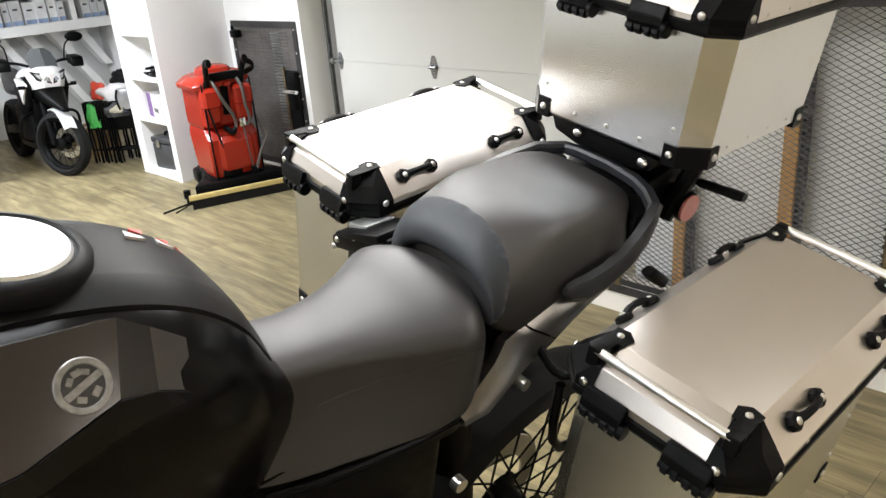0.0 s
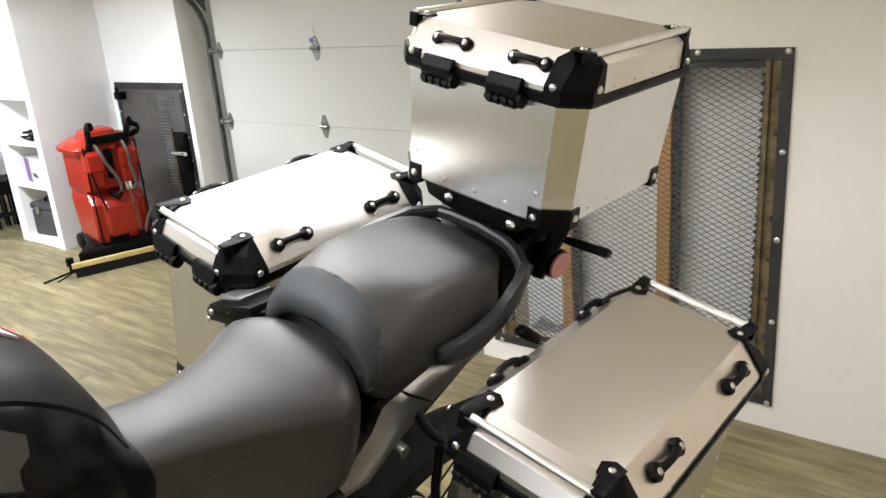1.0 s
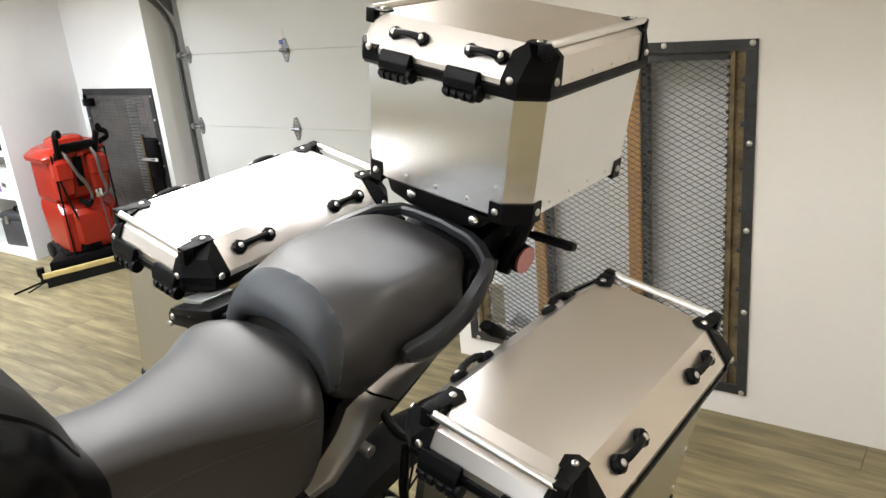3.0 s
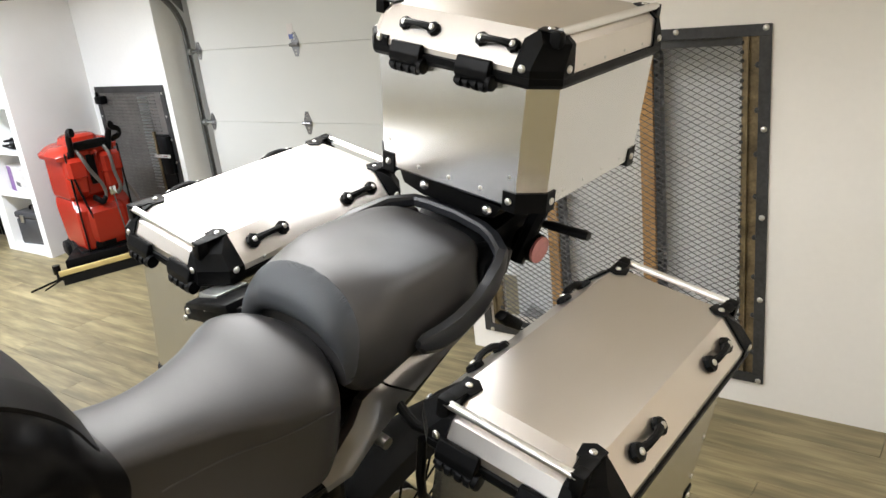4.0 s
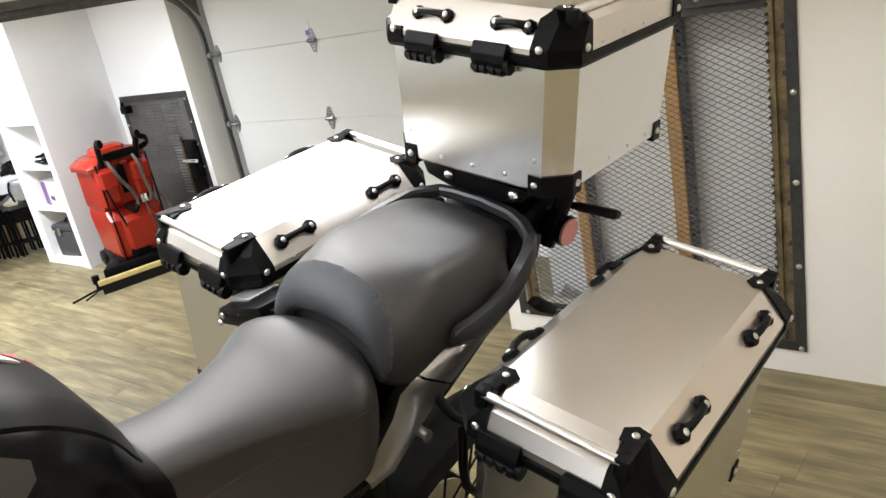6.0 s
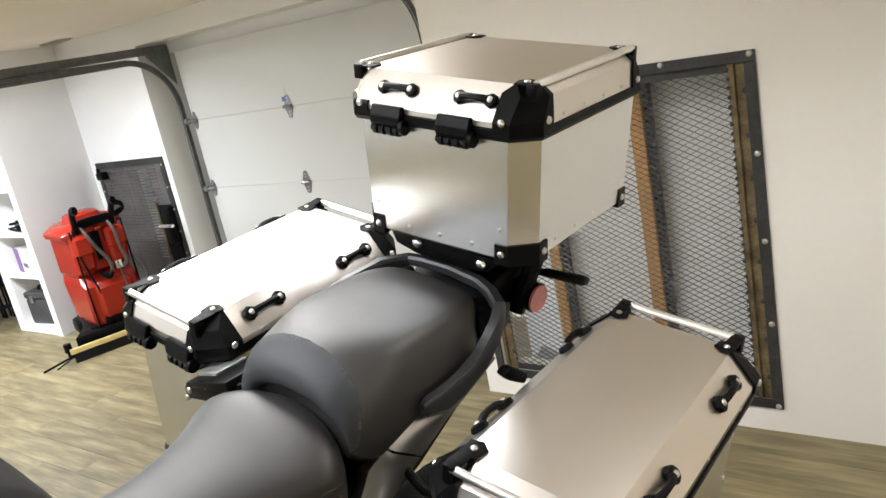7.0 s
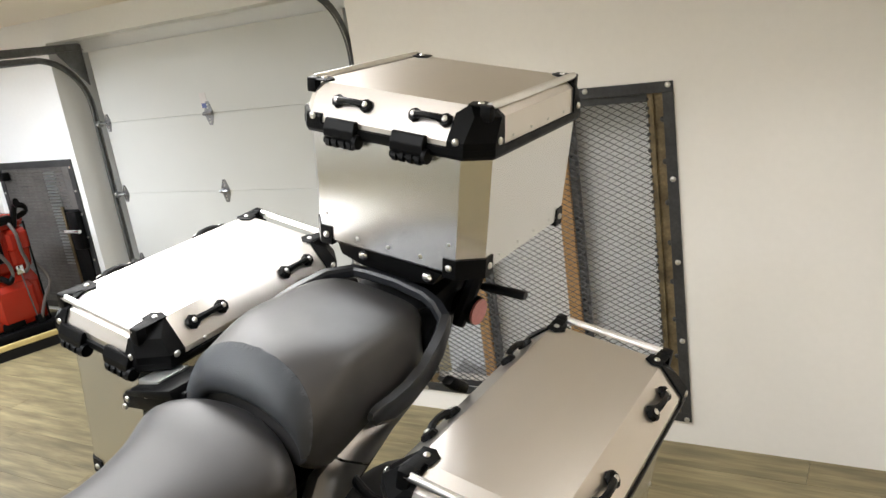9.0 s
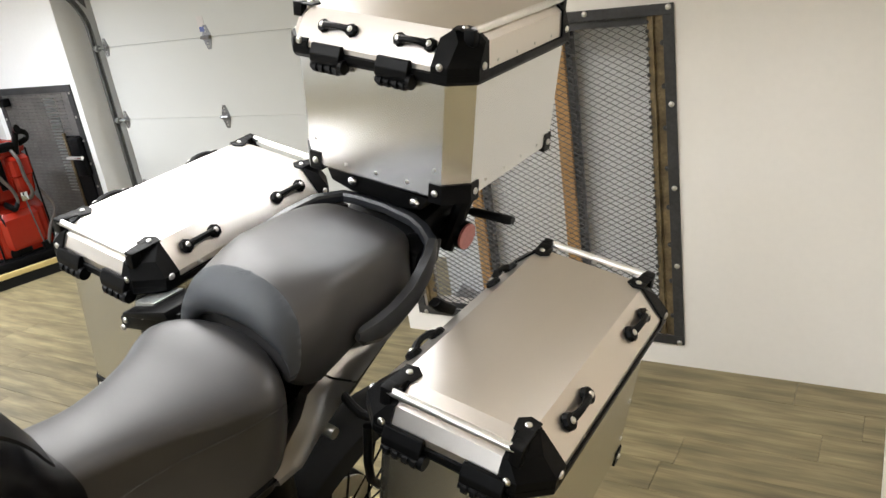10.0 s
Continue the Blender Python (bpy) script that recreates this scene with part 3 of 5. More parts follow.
structure("niche_side", box((0.5, WALL_Y + 0.13, 0), (0.52, NB, 1.6)), BOARD_GREY, "pale grey side board of the niche", "panel")
structure("niche_top", box((-1.05, WALL_Y + 0.13, 1.6), (0.52, NB + 0.02, 1.62)), BOARD_GREY, "top board of the niche", "panel")
for px0, w0 in ((-0.362, 0.055), (-0.80, 0.05)):
    st = tagged(new("timber_stud", mesh_of("timber_stud", box((px0, 2.09, 0.07), (px0 + w0, 2.18, 1.6), 0.003), TIMBER)), "bare pine stud standing behind the mesh", "timber stud", "studs behind the mesh")
for px0 in (-0.305, -0.748):
    th = thing("perforated_strut", "dark perforated steel strut beside a pine stud", "steel strut", None, "struts behind the mesh")
    bm = box((px0, 2.10, 0.07), (px0 + 0.026, 2.14, 1.598), 0.002)
    part("strut_body", bm, FRAME_STEEL, th, smooth=None)
    for k in range(30):
        stud((px0 + 0.013, 2.0995, 0.12 + k * 0.05), (0, -1, 0), 0.006, BLACK, th, "hole_rim", 0.3)
bm = bmesh.new()
random.seed(11)
nx, ny = 26, 10
gv = [[bm.verts.new((-0.98 + 0.9 * i / nx, 2.085 + 0.10 * j / ny, 0.085 + 0.05 * random.random() + 0.04 * math.sin(i * 0.9) * math.cos(j * 1.1))) for j in range(ny + 1)] for i in range(nx + 1)]
for i in range(nx):
    for j in range(ny):
        bm.faces.new((gv[i][j], gv[i + 1][j], gv[i + 1][j + 1], gv[i][j + 1]))
r = bmesh.ops.extrude_face_region(bm, geom=bm.faces[:])
bmesh.ops.translate(bm, vec=(0, 0, -0.012), verts=[v for v in r["geom"] if isinstance(v, bmesh.types.BMVert)])
tagged(new("crumpled_sheet", mesh_of("crumpled_sheet", bm, PLASTIC_WRAP, 40)), "crumpled grey plastic sheeting lying behind the mesh", "plastic sheet")

# ------------------------------------------------------------------ floor scrubber
scr = thing("floor_scrubber", "red walk-behind floor scrubber with black hoses and yellow squeegee", "floor scrubber", pose(-4.40, 2.02, 0, 0, 0, 72) @ Matrix.Diagonal((0.78, 0.80, 0.97, 1)))
# local: x across, -y towards the squeegee, z up
def tank_ring(z, w, d0, d1, c=0.05):
    return [(-w + c, d0, z), (w - c, d0, z), (w, d0 + c, z), (w, d1 - c, z), (w - c, d1, z), (-w + c, d1, z), (-w, d1 - c, z), (-w, d0 + c, z)]
bm = loft([tank_ring(0.16, 0.275, -0.20, 0.34), tank_ring(0.20, 0.292, -0.215, 0.36), tank_ring(0.43, 0.29, -0.20, 0.46), tank_ring(0.465, 0.286, -0.15, 0.46), tank_ring(0.50, 0.272, -0.10, 0.46)])
part("solution_tank", bm, RED, scr)
bm = loft([tank_ring(0.505, 0.272, -0.10, 0.46), tank_ring(0.53, 0.286, -0.14, 0.47), tank_ring(0.78, 0.29, -0.13, 0.44), tank_ring(0.81, 0.285, -0.11, 0.44)])
part("recovery_tank", bm, RED, scr)
def droop(ring, k=0.10):
    """Lowers and widens a lid's ring towards its outer side."""
    return [(x * (1.12 if x < 0 else 1), yy, z + k * min(x, 0)) for x, yy, z in ring]
bm = loft([droop(tank_ring(0.815, 0.295, -0.165, 0.445)), droop(tank_ring(0.845, 0.305, -0.175, 0.45)), droop(tank_ring(0.855, 0.30, -0.165, 0.44)), droop(tank_ring(0.885, 0.25, -0.10, 0.40, 0.06)), droop(tank_ring(0.89, 0.24, -0.09, 0.39, 0.06))])
part("lid", bm, RED, scr)
bm = loft([tank_ring(0.872, 0.17, -0.06, 0.30), tank_ring(0.915, 0.155, -0.04, 0.28), tank_ring(0.93, 0.13, -0.01, 0.25)])
part("filler_cap", bm, RED, scr)
# upright moulded bulges either side of a deep centre channel
for x0, x1 in ((-0.285, -0.085), (0.065, 0.275)):
    mid, w = (x0 + x1) / 2, (x1 - x0) / 2
    rings = [tank_ring(z, w * k, d, -0.09, 0.03) for z, k, d in ((0.525, 0.70, -0.15), (0.56, 0.86, -0.205), (0.66, 0.92, -0.225), (0.67, 1.0, -0.245), (0.775, 1.0, -0.245), (0.80, 0.92, -0.20))]
    part("moulded_rib", loft([[(x + mid, yy, z) for x, yy, z in r] for r in rings]), RED, scr)
bm = bmesh.new()
add_box(bm, (-0.12, -0.235, 0.24), (0.12, -0.19, 0.44), 0.03)
part("moulded_rib", bm, RED, scr)
# black block for the shade deep in the centre channel
part("recess", box((-0.05, -0.15, 0.59), (0.035, -0.125, 0.80), 0.01), BLACK, scr)
part("chassis", box((-0.26, -0.20, 0.06), (0.26, 0.44, 0.165), 0.015), BLACK, scr)
for sx in (-1, 1):
    part("wheel", tube([(sx * 0.265, 0.12, 0.10), (sx * 0.225, 0.12, 0.10)], 0.10, 20), RUBBER, scr)
part("deck_plate", prism([(-0.42, -0.285), (0.46, -0.285), (0.38, -0.10), (0.30, 0.05), (-0.28, 0.05), (-0.32, -0.10)], 0.05, 0.15, "z", 0.01), BLACK, scr)
part("motor_cover", box((-0.20, -0.23, 0.15), (0.02, -0.17, 0.21), 0.015), BLACK, scr)
part("hose_clamp", box((0.12, -0.28, 0.10), (0.20, -0.20, 0.20), 0.012), BLACK, scr)
for sx in (-1, 1):
    part("strap", box((sx * 0.272 - 0.008, -0.216, 0.14), (sx * 0.272 + 0.008, -0.196, 0.84), 0.003), BLACK, scr)
part("brush_deck", box((-0.30, 0.25, 0.03), (0.30, 0.52, 0.14), 0.03), BLACK, scr)
bm = bmesh.new()
add_prism(bm, [(-0.48, -0.37), (0.52, -0.37), (0.56, -0.33), (0.54, -0.28), (-0.50, -0.28), (-0.52, -0.33)], 0.035, 0.085, "z", 0.004)
part("squeegee_body", bm, BLACK, scr)
part("squeegee_blade", box((-0.50, -0.388, 0.070), (0.56, -0.368, 0.108), 0.003), YELLOW, scr, "yellow squeegee strip")
part("squeegee_rubber", box((-0.48, -0.382, 0.0), (0.54, -0.374, 0.065)), RUBBER, scr, "", None)
for sx in (-1, 1):
    part("roller_wheel", tube([(sx * 0.50, -0.31, 0.08), (sx * 0.50, -0.31, 0.14)], 0.032, 14), BLACK, scr)
part("rod", tube([(-0.50, -0.28, 0.03), (-0.74, -0.36, 0.015)], 0.008, 8), BLACK, scr)
part("rod", tube([(-0.48, -0.30, 0.03), (-0.64, -0.42, 0.015)], 0.006, 8), BLACK, scr)
for path in ([(-0.15, -0.19, 0.85), (-0.13, -0.262, 0.79), (-0.08, -0.268, 0.70), (0.0, -0.262, 0.60), (0.02, -0.255, 0.52), (-0.01, -0.25, 0.485)],
             [(0.13, -0.19, 0.85), (0.15, -0.262, 0.78), (0.155, -0.270, 0.66), (0.18, -0.265, 0.58), (0.175, -0.255, 0.53), (0.14, -0.24, 0.51)]):
    part("suction_hose", tube(smooth_path(path, 5), 0.0165, 10), HOSE, scr)
pts = smooth_path([(0.27, -0.19, 0.56), (0.33, -0.23, 0.47), (0.34, -0.26, 0.39), (0.25, -0.27, 0.30), (0.19, -0.275, 0.22), (0.16, -0.25, 0.13)], 5)
part("drain_hose", tube(pts, 0.0155, 10), HOSE, scr)
part("valve", box((0.06, -0.265, 0.505), (0.13, -0.19, 0.565), 0.006), CHROME, scr, "bright metal valve")
part("valve_stem", tube([(0.095, -0.262, 0.51), (0.105, -0.268, 0.40), (0.13, -0.262, 0.20)], 0.007, 8), HOSE, scr)
part("latch", box((-0.02, -0.215, 0.80), (0.05, -0.165, 0.825), 0.006), RED, scr)
part("cable", tube(smooth_path([(-0.22, -0.16, 0.84), (-0.25, -0.22, 0.70), (-0.20, -0.235, 0.50), (-0.14, -0.24, 0.30), (-0.12, -0.22, 0.14)], 5), 0.011, 8), BLACK, scr)
for sx in (-1, 1):
    pts = smooth_path([(sx * 0.19, -0.17, 0.82), (sx * 0.20, -0.22, 0.90), (sx * 0.21, -0.28, 0.97), (sx * 0.20, -0.36, 0.98)], 5)
    part("handle_grip", tube(pts, 0.03, 10), BLACK, scr)
part("handle_bar", tube([(-0.20, -0.20, 0.875), (0.20, -0.20, 0.875)], 0.02, 10), BLACK, scr)
part("control_panel", box((-0.16, -0.215, 0.84), (0.16, -0.16, 0.90), 0.012), BLACK, scr)
part("tank_bulge", loft([tank_ring(0.20, 0.18, -0.240, -0.14, 0.03), tank_ring(0.24, 0.205, -0.258, -0.14, 0.04), tank_ring(0.41, 0.20, -0.254, -0.14, 0.04), tank_ring(0.45, 0.17, -0.21, -0.14, 0.03)]), RED, scr)
part("hose_elbow", tube(smooth_path([(0.01, -0.252, 0.50), (-0.03, -0.255, 0.475), (-0.065, -0.23, 0.495), (-0.07, -0.16, 0.50)], 4), 0.023, 10), BLACK, scr)
part("side_handle", tube(smooth_path([(0.20, -0.18, 0.90), (0.22, -0.26, 0.955), (0.29, -0.29, 0.94), (0.31, -0.24, 0.90), (0.24, -0.18, 0.87)], 5), 0.020, 10), BLACK, scr)
for child in scr.children:
    # the body stands askew on its deck
    if child.name.split(".")[0] not in ("deck_plate", "squeegee_body", "squeegee_blade", "squeegee_rubber", "roller_wheel", "rod", "brush_deck", "chassis", "wheel"):
        child.matrix_basis = pose(0.01, -0.02, 0, 0, 0, 9) @ Matrix.Diagonal((0.84, 0.84, 1.03, 1)) @ child.matrix_basis

# ------------------------------------------------------------------ the touring motorcycle, leaning on its side stand
BIKE = pose(-0.314, 0.015, 0, 0, 14.661, -2.746)
bike = thing("motorcycle", "dark grey touring motorcycle leaning on its side stand", "motorcycle", BIKE)


def arch(y, w, ztop, zedge, zbot, p=2.6, k=0.85, n=22, shear=0.0):
    """A cross-section: a super-elliptic crown over near-upright flanks; shear leans it back towards the top."""
    out = []
    for i in range(n + 1):
        a = math.pi * i / n
        c, s = math.cos(a), math.sin(a)
        x = w * math.copysign(abs(c) ** (2 / p), c)
        z = zedge + (ztop - zedge) * abs(s) ** (2 / p)
        out.append((x, y - shear * (ztop - z), z))
    for x, z in ((-w * (1 + k) / 2, (zedge + zbot) / 2), (-w * k, zbot), (0, zbot), (w * k, zbot), (w * (1 + k) / 2, (zedge + zbot) / 2)):
        out.append((x, y - shear * (ztop - z), z))
    return out


def spline(keys, steps=5):
    """Interpolates rows of numbers smoothly along their first column."""
    rows = [np.array(k, float) for k in keys]
    out = []
    for i in range(len(rows) - 1):
        a, b, c, d = rows[max(i - 1, 0)], rows[i], rows[i + 1], rows[min(i + 2, len(rows) - 1)]
        for q in range(steps):
            t = q / steps
            out.append(0.5 * ((2 * b) + (c - a) * t + (2 * a - 5 * b + 4 * c - d) * t * t + (3 * b - a - 3 * c + d) * t ** 3))
    out.append(rows[-1])
    return out


def bowed(ring, bow, half):
    """Draws the sides of a cross-section forward, so that its end is round in plan."""
    return [(x, y - bow * (x / half) ** 2, z) for x, y, z in ring]


def seat_section(y, w, ztop, drop, wb, zb):
    """Rider seat section: a gently crowned top, a soft crease at half width w, then flanks that spread to wb at zb."""
    top = [(0.0, 0.0), (0.25, 0.03), (0.5, 0.12), (0.68, 0.24), (0.82, 0.40), (0.92, 0.60), (0.98, 0.82), (1.0, 1.0)]
    half = [(a * w, ztop - d * drop) for a, d in top]
    zc = ztop - drop
    for f in (0.08, 0.2, 0.4, 0.65, 0.88, 1.0):
        half.append((w + (wb - w) * f ** 1.8 + 0.003 * math.sin(math.pi * f), zc + (zb - zc) * f))
    half.append((wb - 0.012, zb - 0.006))
    return [(p, y, q) for p, q in half[::-1]] + [(-p, y, q) for p, q in half[1:]]


# rider seat: y, crease half width, top, crown drop, bottom half width, bottom, bow
CX = 0.006      # the seats' middle
SEAT_KEYS = [(-0.480, 0.066, 1.262, 0.030, 0.090, 1.10, 0.0), (-0.42, 0.066, 1.240, 0.026, 0.096, 1.075, 0.0), (-0.36, 0.066, 1.223, 0.026, 0.104, 1.062, 0.0), (-0.30, 0.070, 1.213, 0.027, 0.114, 1.058, 0.0),
             (-0.24, 0.085, 1.210, 0.029, 0.124, 1.054, 0.002), (-0.18, 0.108, 1.213, 0.036, 0.134, 1.052, 0.006), (-0.13, 0.129, 1.221, 0.040, 0.138, 1.054, 0.014), (-0.095, 0.137, 1.226, 0.044, 0.139, 1.060, 0.024),
             (-0.070, 0.134, 1.226, 0.050, 0.134, 1.078, 0.032), (-0.052, 0.122, 1.216, 0.052, 0.122, 1.10, 0.036), (-0.042, 0.100, 1.196, 0.045, 0.100, 1.12, 0.036)]
SEAT_ROWS = spline(SEAT_KEYS)


def moved(ring, dx):
    return [(x + dx, y, z) for x, y, z in ring]


rs = part("rider_seat", loft([moved(bowed(seat_section(a, b, c, d, e, f), g, 0.14), CX) for a, b, c, d, e, f, g in SEAT_ROWS]), SEAT, bike, "dark grey grained vinyl rider seat", 60)
# black filler in place of the shade below the seat's flanks
part("seat_pan", loft([[(CX + p * e, a - g * 0.9, q) for p, q in ((0.94, f - 0.004), (0.86, 1.0), (-0.86, 1.0), (-0.94, f - 0.004))] for a, b, c, d, e, f, g in SEAT_ROWS[:-4]]), BLACK, bike, "black filler standing in for shade below the rider seat's flank", 40)
# stitched seam that runs below the crease and drops towards the tank
for sx in (-1, 1):
    pts = []
    for i, (a, b, c, d, e, f, g) in enumerate(SEAT_ROWS[12:-8]):
        k = 0.34 - 0.27 * min(1.0, i / 20)
        zc = c - d
        x = b + (e - b) * k ** 1.8 + 0.003 * math.sin(math.pi * k) + 0.0004
        pts.append((CX + sx * x, a - g * (x / 0.14) ** 2, zc + (f - zc) * k))
    part("seam", tube(pts, 0.0013, 5), SEAT, rs)


# pillion seat: y, half width, top, bottom, shear
PILLION = [(-0.020, 0.124, 1.3065, 1.185, 0.30), (0.0, 0.128, 1.308, 1.172, 0.30), (0.03, 0.131, 1.309, 1.155, 0.26), (0.07, 0.133, 1.309, 1.148, 0.18), (0.12, 0.134, 1.309, 1.150, 0.08),
           (0.18, 0.132, 1.308, 1.160, 0.02), (0.230, 0.126, 1.304, 1.18, 0.0), (0.262, 0.112, 1.297, 1.20, 0.0), (0.280, 0.092, 1.284, 1.215, 0.0), (0.288, 0.070, 1.268, 1.22, 0.0)]


ROUND = [(0.0, 0.0), (0.26, 0.003), (0.45, 0.0085), (0.6, 0.0160), (0.73, 0.0265), (0.84, 0.040), (0.925, 0.058), (0.975, 0.078), (1.0, 0.098), (0.995, 0.112)]      # front outline


def pillion_section(y, w, ztop, zb, shear):
    """Pillion section: a broad, faintly crowned top, a rounded shoulder, a crease, then steep flanks."""
    flat = [(0.0, 0.0), (0.3, 0.0012), (0.54, 0.003), (0.70, 0.0065), (0.80, 0.0115), (0.872, 0.0215), (0.915, 0.038), (0.955, 0.060), (0.985, 0.082), (1.0, 0.104)]
    g = max(0.0, min(1.0, (y + 0.02) / 0.09))
    g = g * g * (3 - 2 * g)
    prof = [(a[0] * g + b[0] * (1 - g), a[1] * g + b[1] * (1 - g)) for a, b in zip(flat, ROUND)]
    half = [(a * w, ztop - min(d, ztop - zb - 0.01)) for a, d in prof] + [(0.975 * w, zb), (0.88 * w, zb - 0.012)]
    pts = [(p, q) for p, q in half[::-1]] + [(-p, q) for p, q in half[1:]]
    return [(CX + p, y - shear * (ztop - q), q) for p, q in pts]


ps = part("pillion_seat", loft([pillion_section(a, b, c, d, s) for a, b, c, d, s in spline(PILLION)]), SEAT, bike, "dark grey vinyl pillion seat", 60)


# kidney-shaped front of the pillion seat, bulging over the rider seat, its front light in the blue-grey colour
PAD_RIM = smooth_path([(CX + 0.124 * sx * a, -0.0205 - 0.30 * d, 1.3065 - d) for sx, line in ((1, ROUND[::-1]), (-1, ROUND[1:])) for a, d in line], 4)


def pad_rim(f):
    return PAD_RIM[round(f * (len(PAD_RIM) - 1))]


def pad_inner(f):
    a = math.pi * f
    return 0.022 + 0.101 * math.cos(a), -0.062, 1.190 + 0.052 * max(0.0, math.sin(a)) ** 0.9


bm = bmesh.new()
N, M = len(PAD_RIM) - 1, 10
grid = []
for j in range(M + 1):
    g = j / M
    line = []
    for i in range(N + 1):
        p, q = Vector(pad_rim(i / N)), Vector(pad_inner(i / N))
        v = p.lerp(q, g)
        v.y -= 0.024 * math.sin(math.pi * g) ** 0.8 * min(1.0, 0.35 + 2.2 * min(i, N - i) / N)
        line.append(bm.verts.new(v))
    grid.append(line)
# the pad turns under into the dark gap
under = [bm.verts.new((0.024 + (v.co.x - 0.024) * 0.96, -0.012, v.co.z + 0.004)) for v in grid[-1]]
grid.append(under)
for a, b in zip(grid, grid[1:]):
    for i in range(N):
        bm.faces.new((a[i], a[i + 1], b[i + 1], b[i]))
bmesh.ops.solidify(bm, geom=bm.faces[:], thickness=0.004)
pad = part("front_panel", bm, SEAT_LIT, ps, "smooth front pad of seat vinyl, lightened blue-grey as if lit", 60)
# black block that puts the gap below the pad in shade
part("seat_base", box((CX - 0.105, -0.026, 1.10), (CX + 0.112, 0.05, 1.235), 0.02), BLACK, ps, "black block standing in for shade in the gap under the pad")


# grab rail round the pillion seat: an angular moulding that widens into a paddle beside the seat
def rail(keys, parent):
    """keys: x, y, z, half width, half height."""
    rings = []
    for i, (x, y, z, w, h) in enumerate(keys):
        a, b = Vector(keys[max(i - 1, 0)][:3]), Vector(keys[min(i + 1, len(keys) - 1)][:3])
        d = (b - a).normalized()
        s = d.cross(Vector((0, 0, 1))).normalized()
        u = s.cross(d)
        rings.append([Vector((x, y, z)) + s * p * w + u * q * h for p, q in ((1, -0.5), (1, 0.45), (0.62, 1), (-0.62, 1), (-1, 0.55), (-1, -0.5), (-0.5, -1), (0.5, -1))])
    return part("grab_rail", loft(rings), RAIL, parent, "satin dark grey moulded grab rail", 24)


rail([(0.152, 0.058, 1.206, 0.005, 0.006), (0.153, 0.070, 1.202, 0.010, 0.015), (0.155, 0.105, 1.195, 0.012, 0.021), (0.156, 0.15, 1.198, 0.012, 0.022), (0.156, 0.20, 1.214, 0.012, 0.021), (0.155, 0.235, 1.240, 0.012, 0.021),
      (0.153, 0.256, 1.268, 0.011, 0.017), (0.145, 0.270, 1.282, 0.011, 0.013), (0.116, 0.290, 1.289, 0.011, 0.011), (0.082, 0.304, 1.292, 0.011, 0.010), (0.018, 0.311, 1.294, 0.011, 0.010), (-0.040, 0.307, 1.294, 0.011, 0.010),
      (-0.070, 0.300, 1.293, 0.011, 0.010), (-0.104, 0.262, 1.287, 0.010, 0.011), (-0.120, 0.20, 1.273, 0.009, 0.013), (-0.134, 0.10, 1.246, 0.009, 0.016), (-0.140, 0.05, 1.222, 0.008, 0.014), (-0.141, 0.03, 1.21, 0.004, 0.006)], bike)


def strip_panel(upper, lower, sx, label):
    """A side panel from an upper to a lower edge, with a turned-in flange and thickness; points are x, y, z on the near side."""
    bm = bmesh.new()
    rows = []
    for p, q in zip(upper, lower):
        p, q = Vector(p), Vector(q)
        mid = p.lerp(q, 0.5) + Vector((0.006, 0, 0.002))
        ring = [p + Vector((-0.022, 0, -0.002)), p + Vector((-0.004, 0, 0.003)), p.lerp(mid, 0.3), mid, mid.lerp(q, 0.7), q, q + Vector((-0.012, 0, -0.008))]
        rows.append([Vector((v.x * sx, v.y, v.z)) for v in ring])
    vs = [[bm.verts.new(v) for v in r] for r in rows]
    for a, b in zip(vs, vs[1:]):
        for i in range(len(a) - 1):
            bm.faces.new((a[i], a[i + 1], b[i + 1], b[i]))
    bmesh.ops.solidify(bm, geom=bm.faces[:], thickness=0.003)
    return part("side_panel", bm, PANEL_GREY, bike, label, 40)


for sx in (-1, 1):
    strip_panel([(0.137, -0.125, 1.052), (0.137, -0.10, 1.060), (0.137, -0.055, 1.106), (0.137, -0.038, 1.142), (0.137, -0.002, 1.155)],
                [(0.154, -0.125, 1.040), (0.158, -0.08, 1.044), (0.160, -0.030, 1.088), (0.160, 0.000, 1.106), (0.160, 0.046, 1.127)], sx, "graphite painted side panel")
    strip_panel([(0.137, 0.002, 1.157), (0.137, 0.036, 1.170), (0.137, 0.085, 1.186), (0.137, 0.16, 1.196), (0.130, 0.24, 1.21)],
                [(0.160, 0.049, 1.129), (0.160, 0.078, 1.141), (0.160, 0.115, 1.159), (0.158, 0.18, 1.176), (0.150, 0.26, 1.19)], sx, "graphite painted tail panel")
    part("seat_trim", tube([(sx * 0.140, -0.12, 1.044), (sx * 0.136, -0.20, 1.042), (sx * 0.128, -0.28, 1.046), (sx * 0.118, -0.36, 1.052), (sx * 0.106, -0.43, 1.064)], [0.006, 0.007, 0.007, 0.007, 0.005], 8), BLACK, bike, "thin black trim under the rider seat")
    bm = prism([(-0.02, 1.05), (0.0, 1.15), (0.10, 1.185), (0.24, 1.205), (0.28, 1.22), (0.28, 1.19), (0.22, 1.15), (0.08, 1.07)], sx * 0.10, sx * 0.130, "x", 0.004)
    part("tail_cover", bm, BLACK, bike, "black moulded tail cover")
    # front mount of the rail over the lamp
    part("rail_mount", prism([(0.24, 1.20), (0.25, 1.262), (0.29, 1.272), (0.335, 1.262), (0.325, 1.215)], sx * 0.08, sx * 0.132, "x", 0.008), BLACK, bike)
part("undertray", box((-0.10, 0.0, 1.09), (0.10, 0.30, 1.18), 0.03), BLACK, bike)
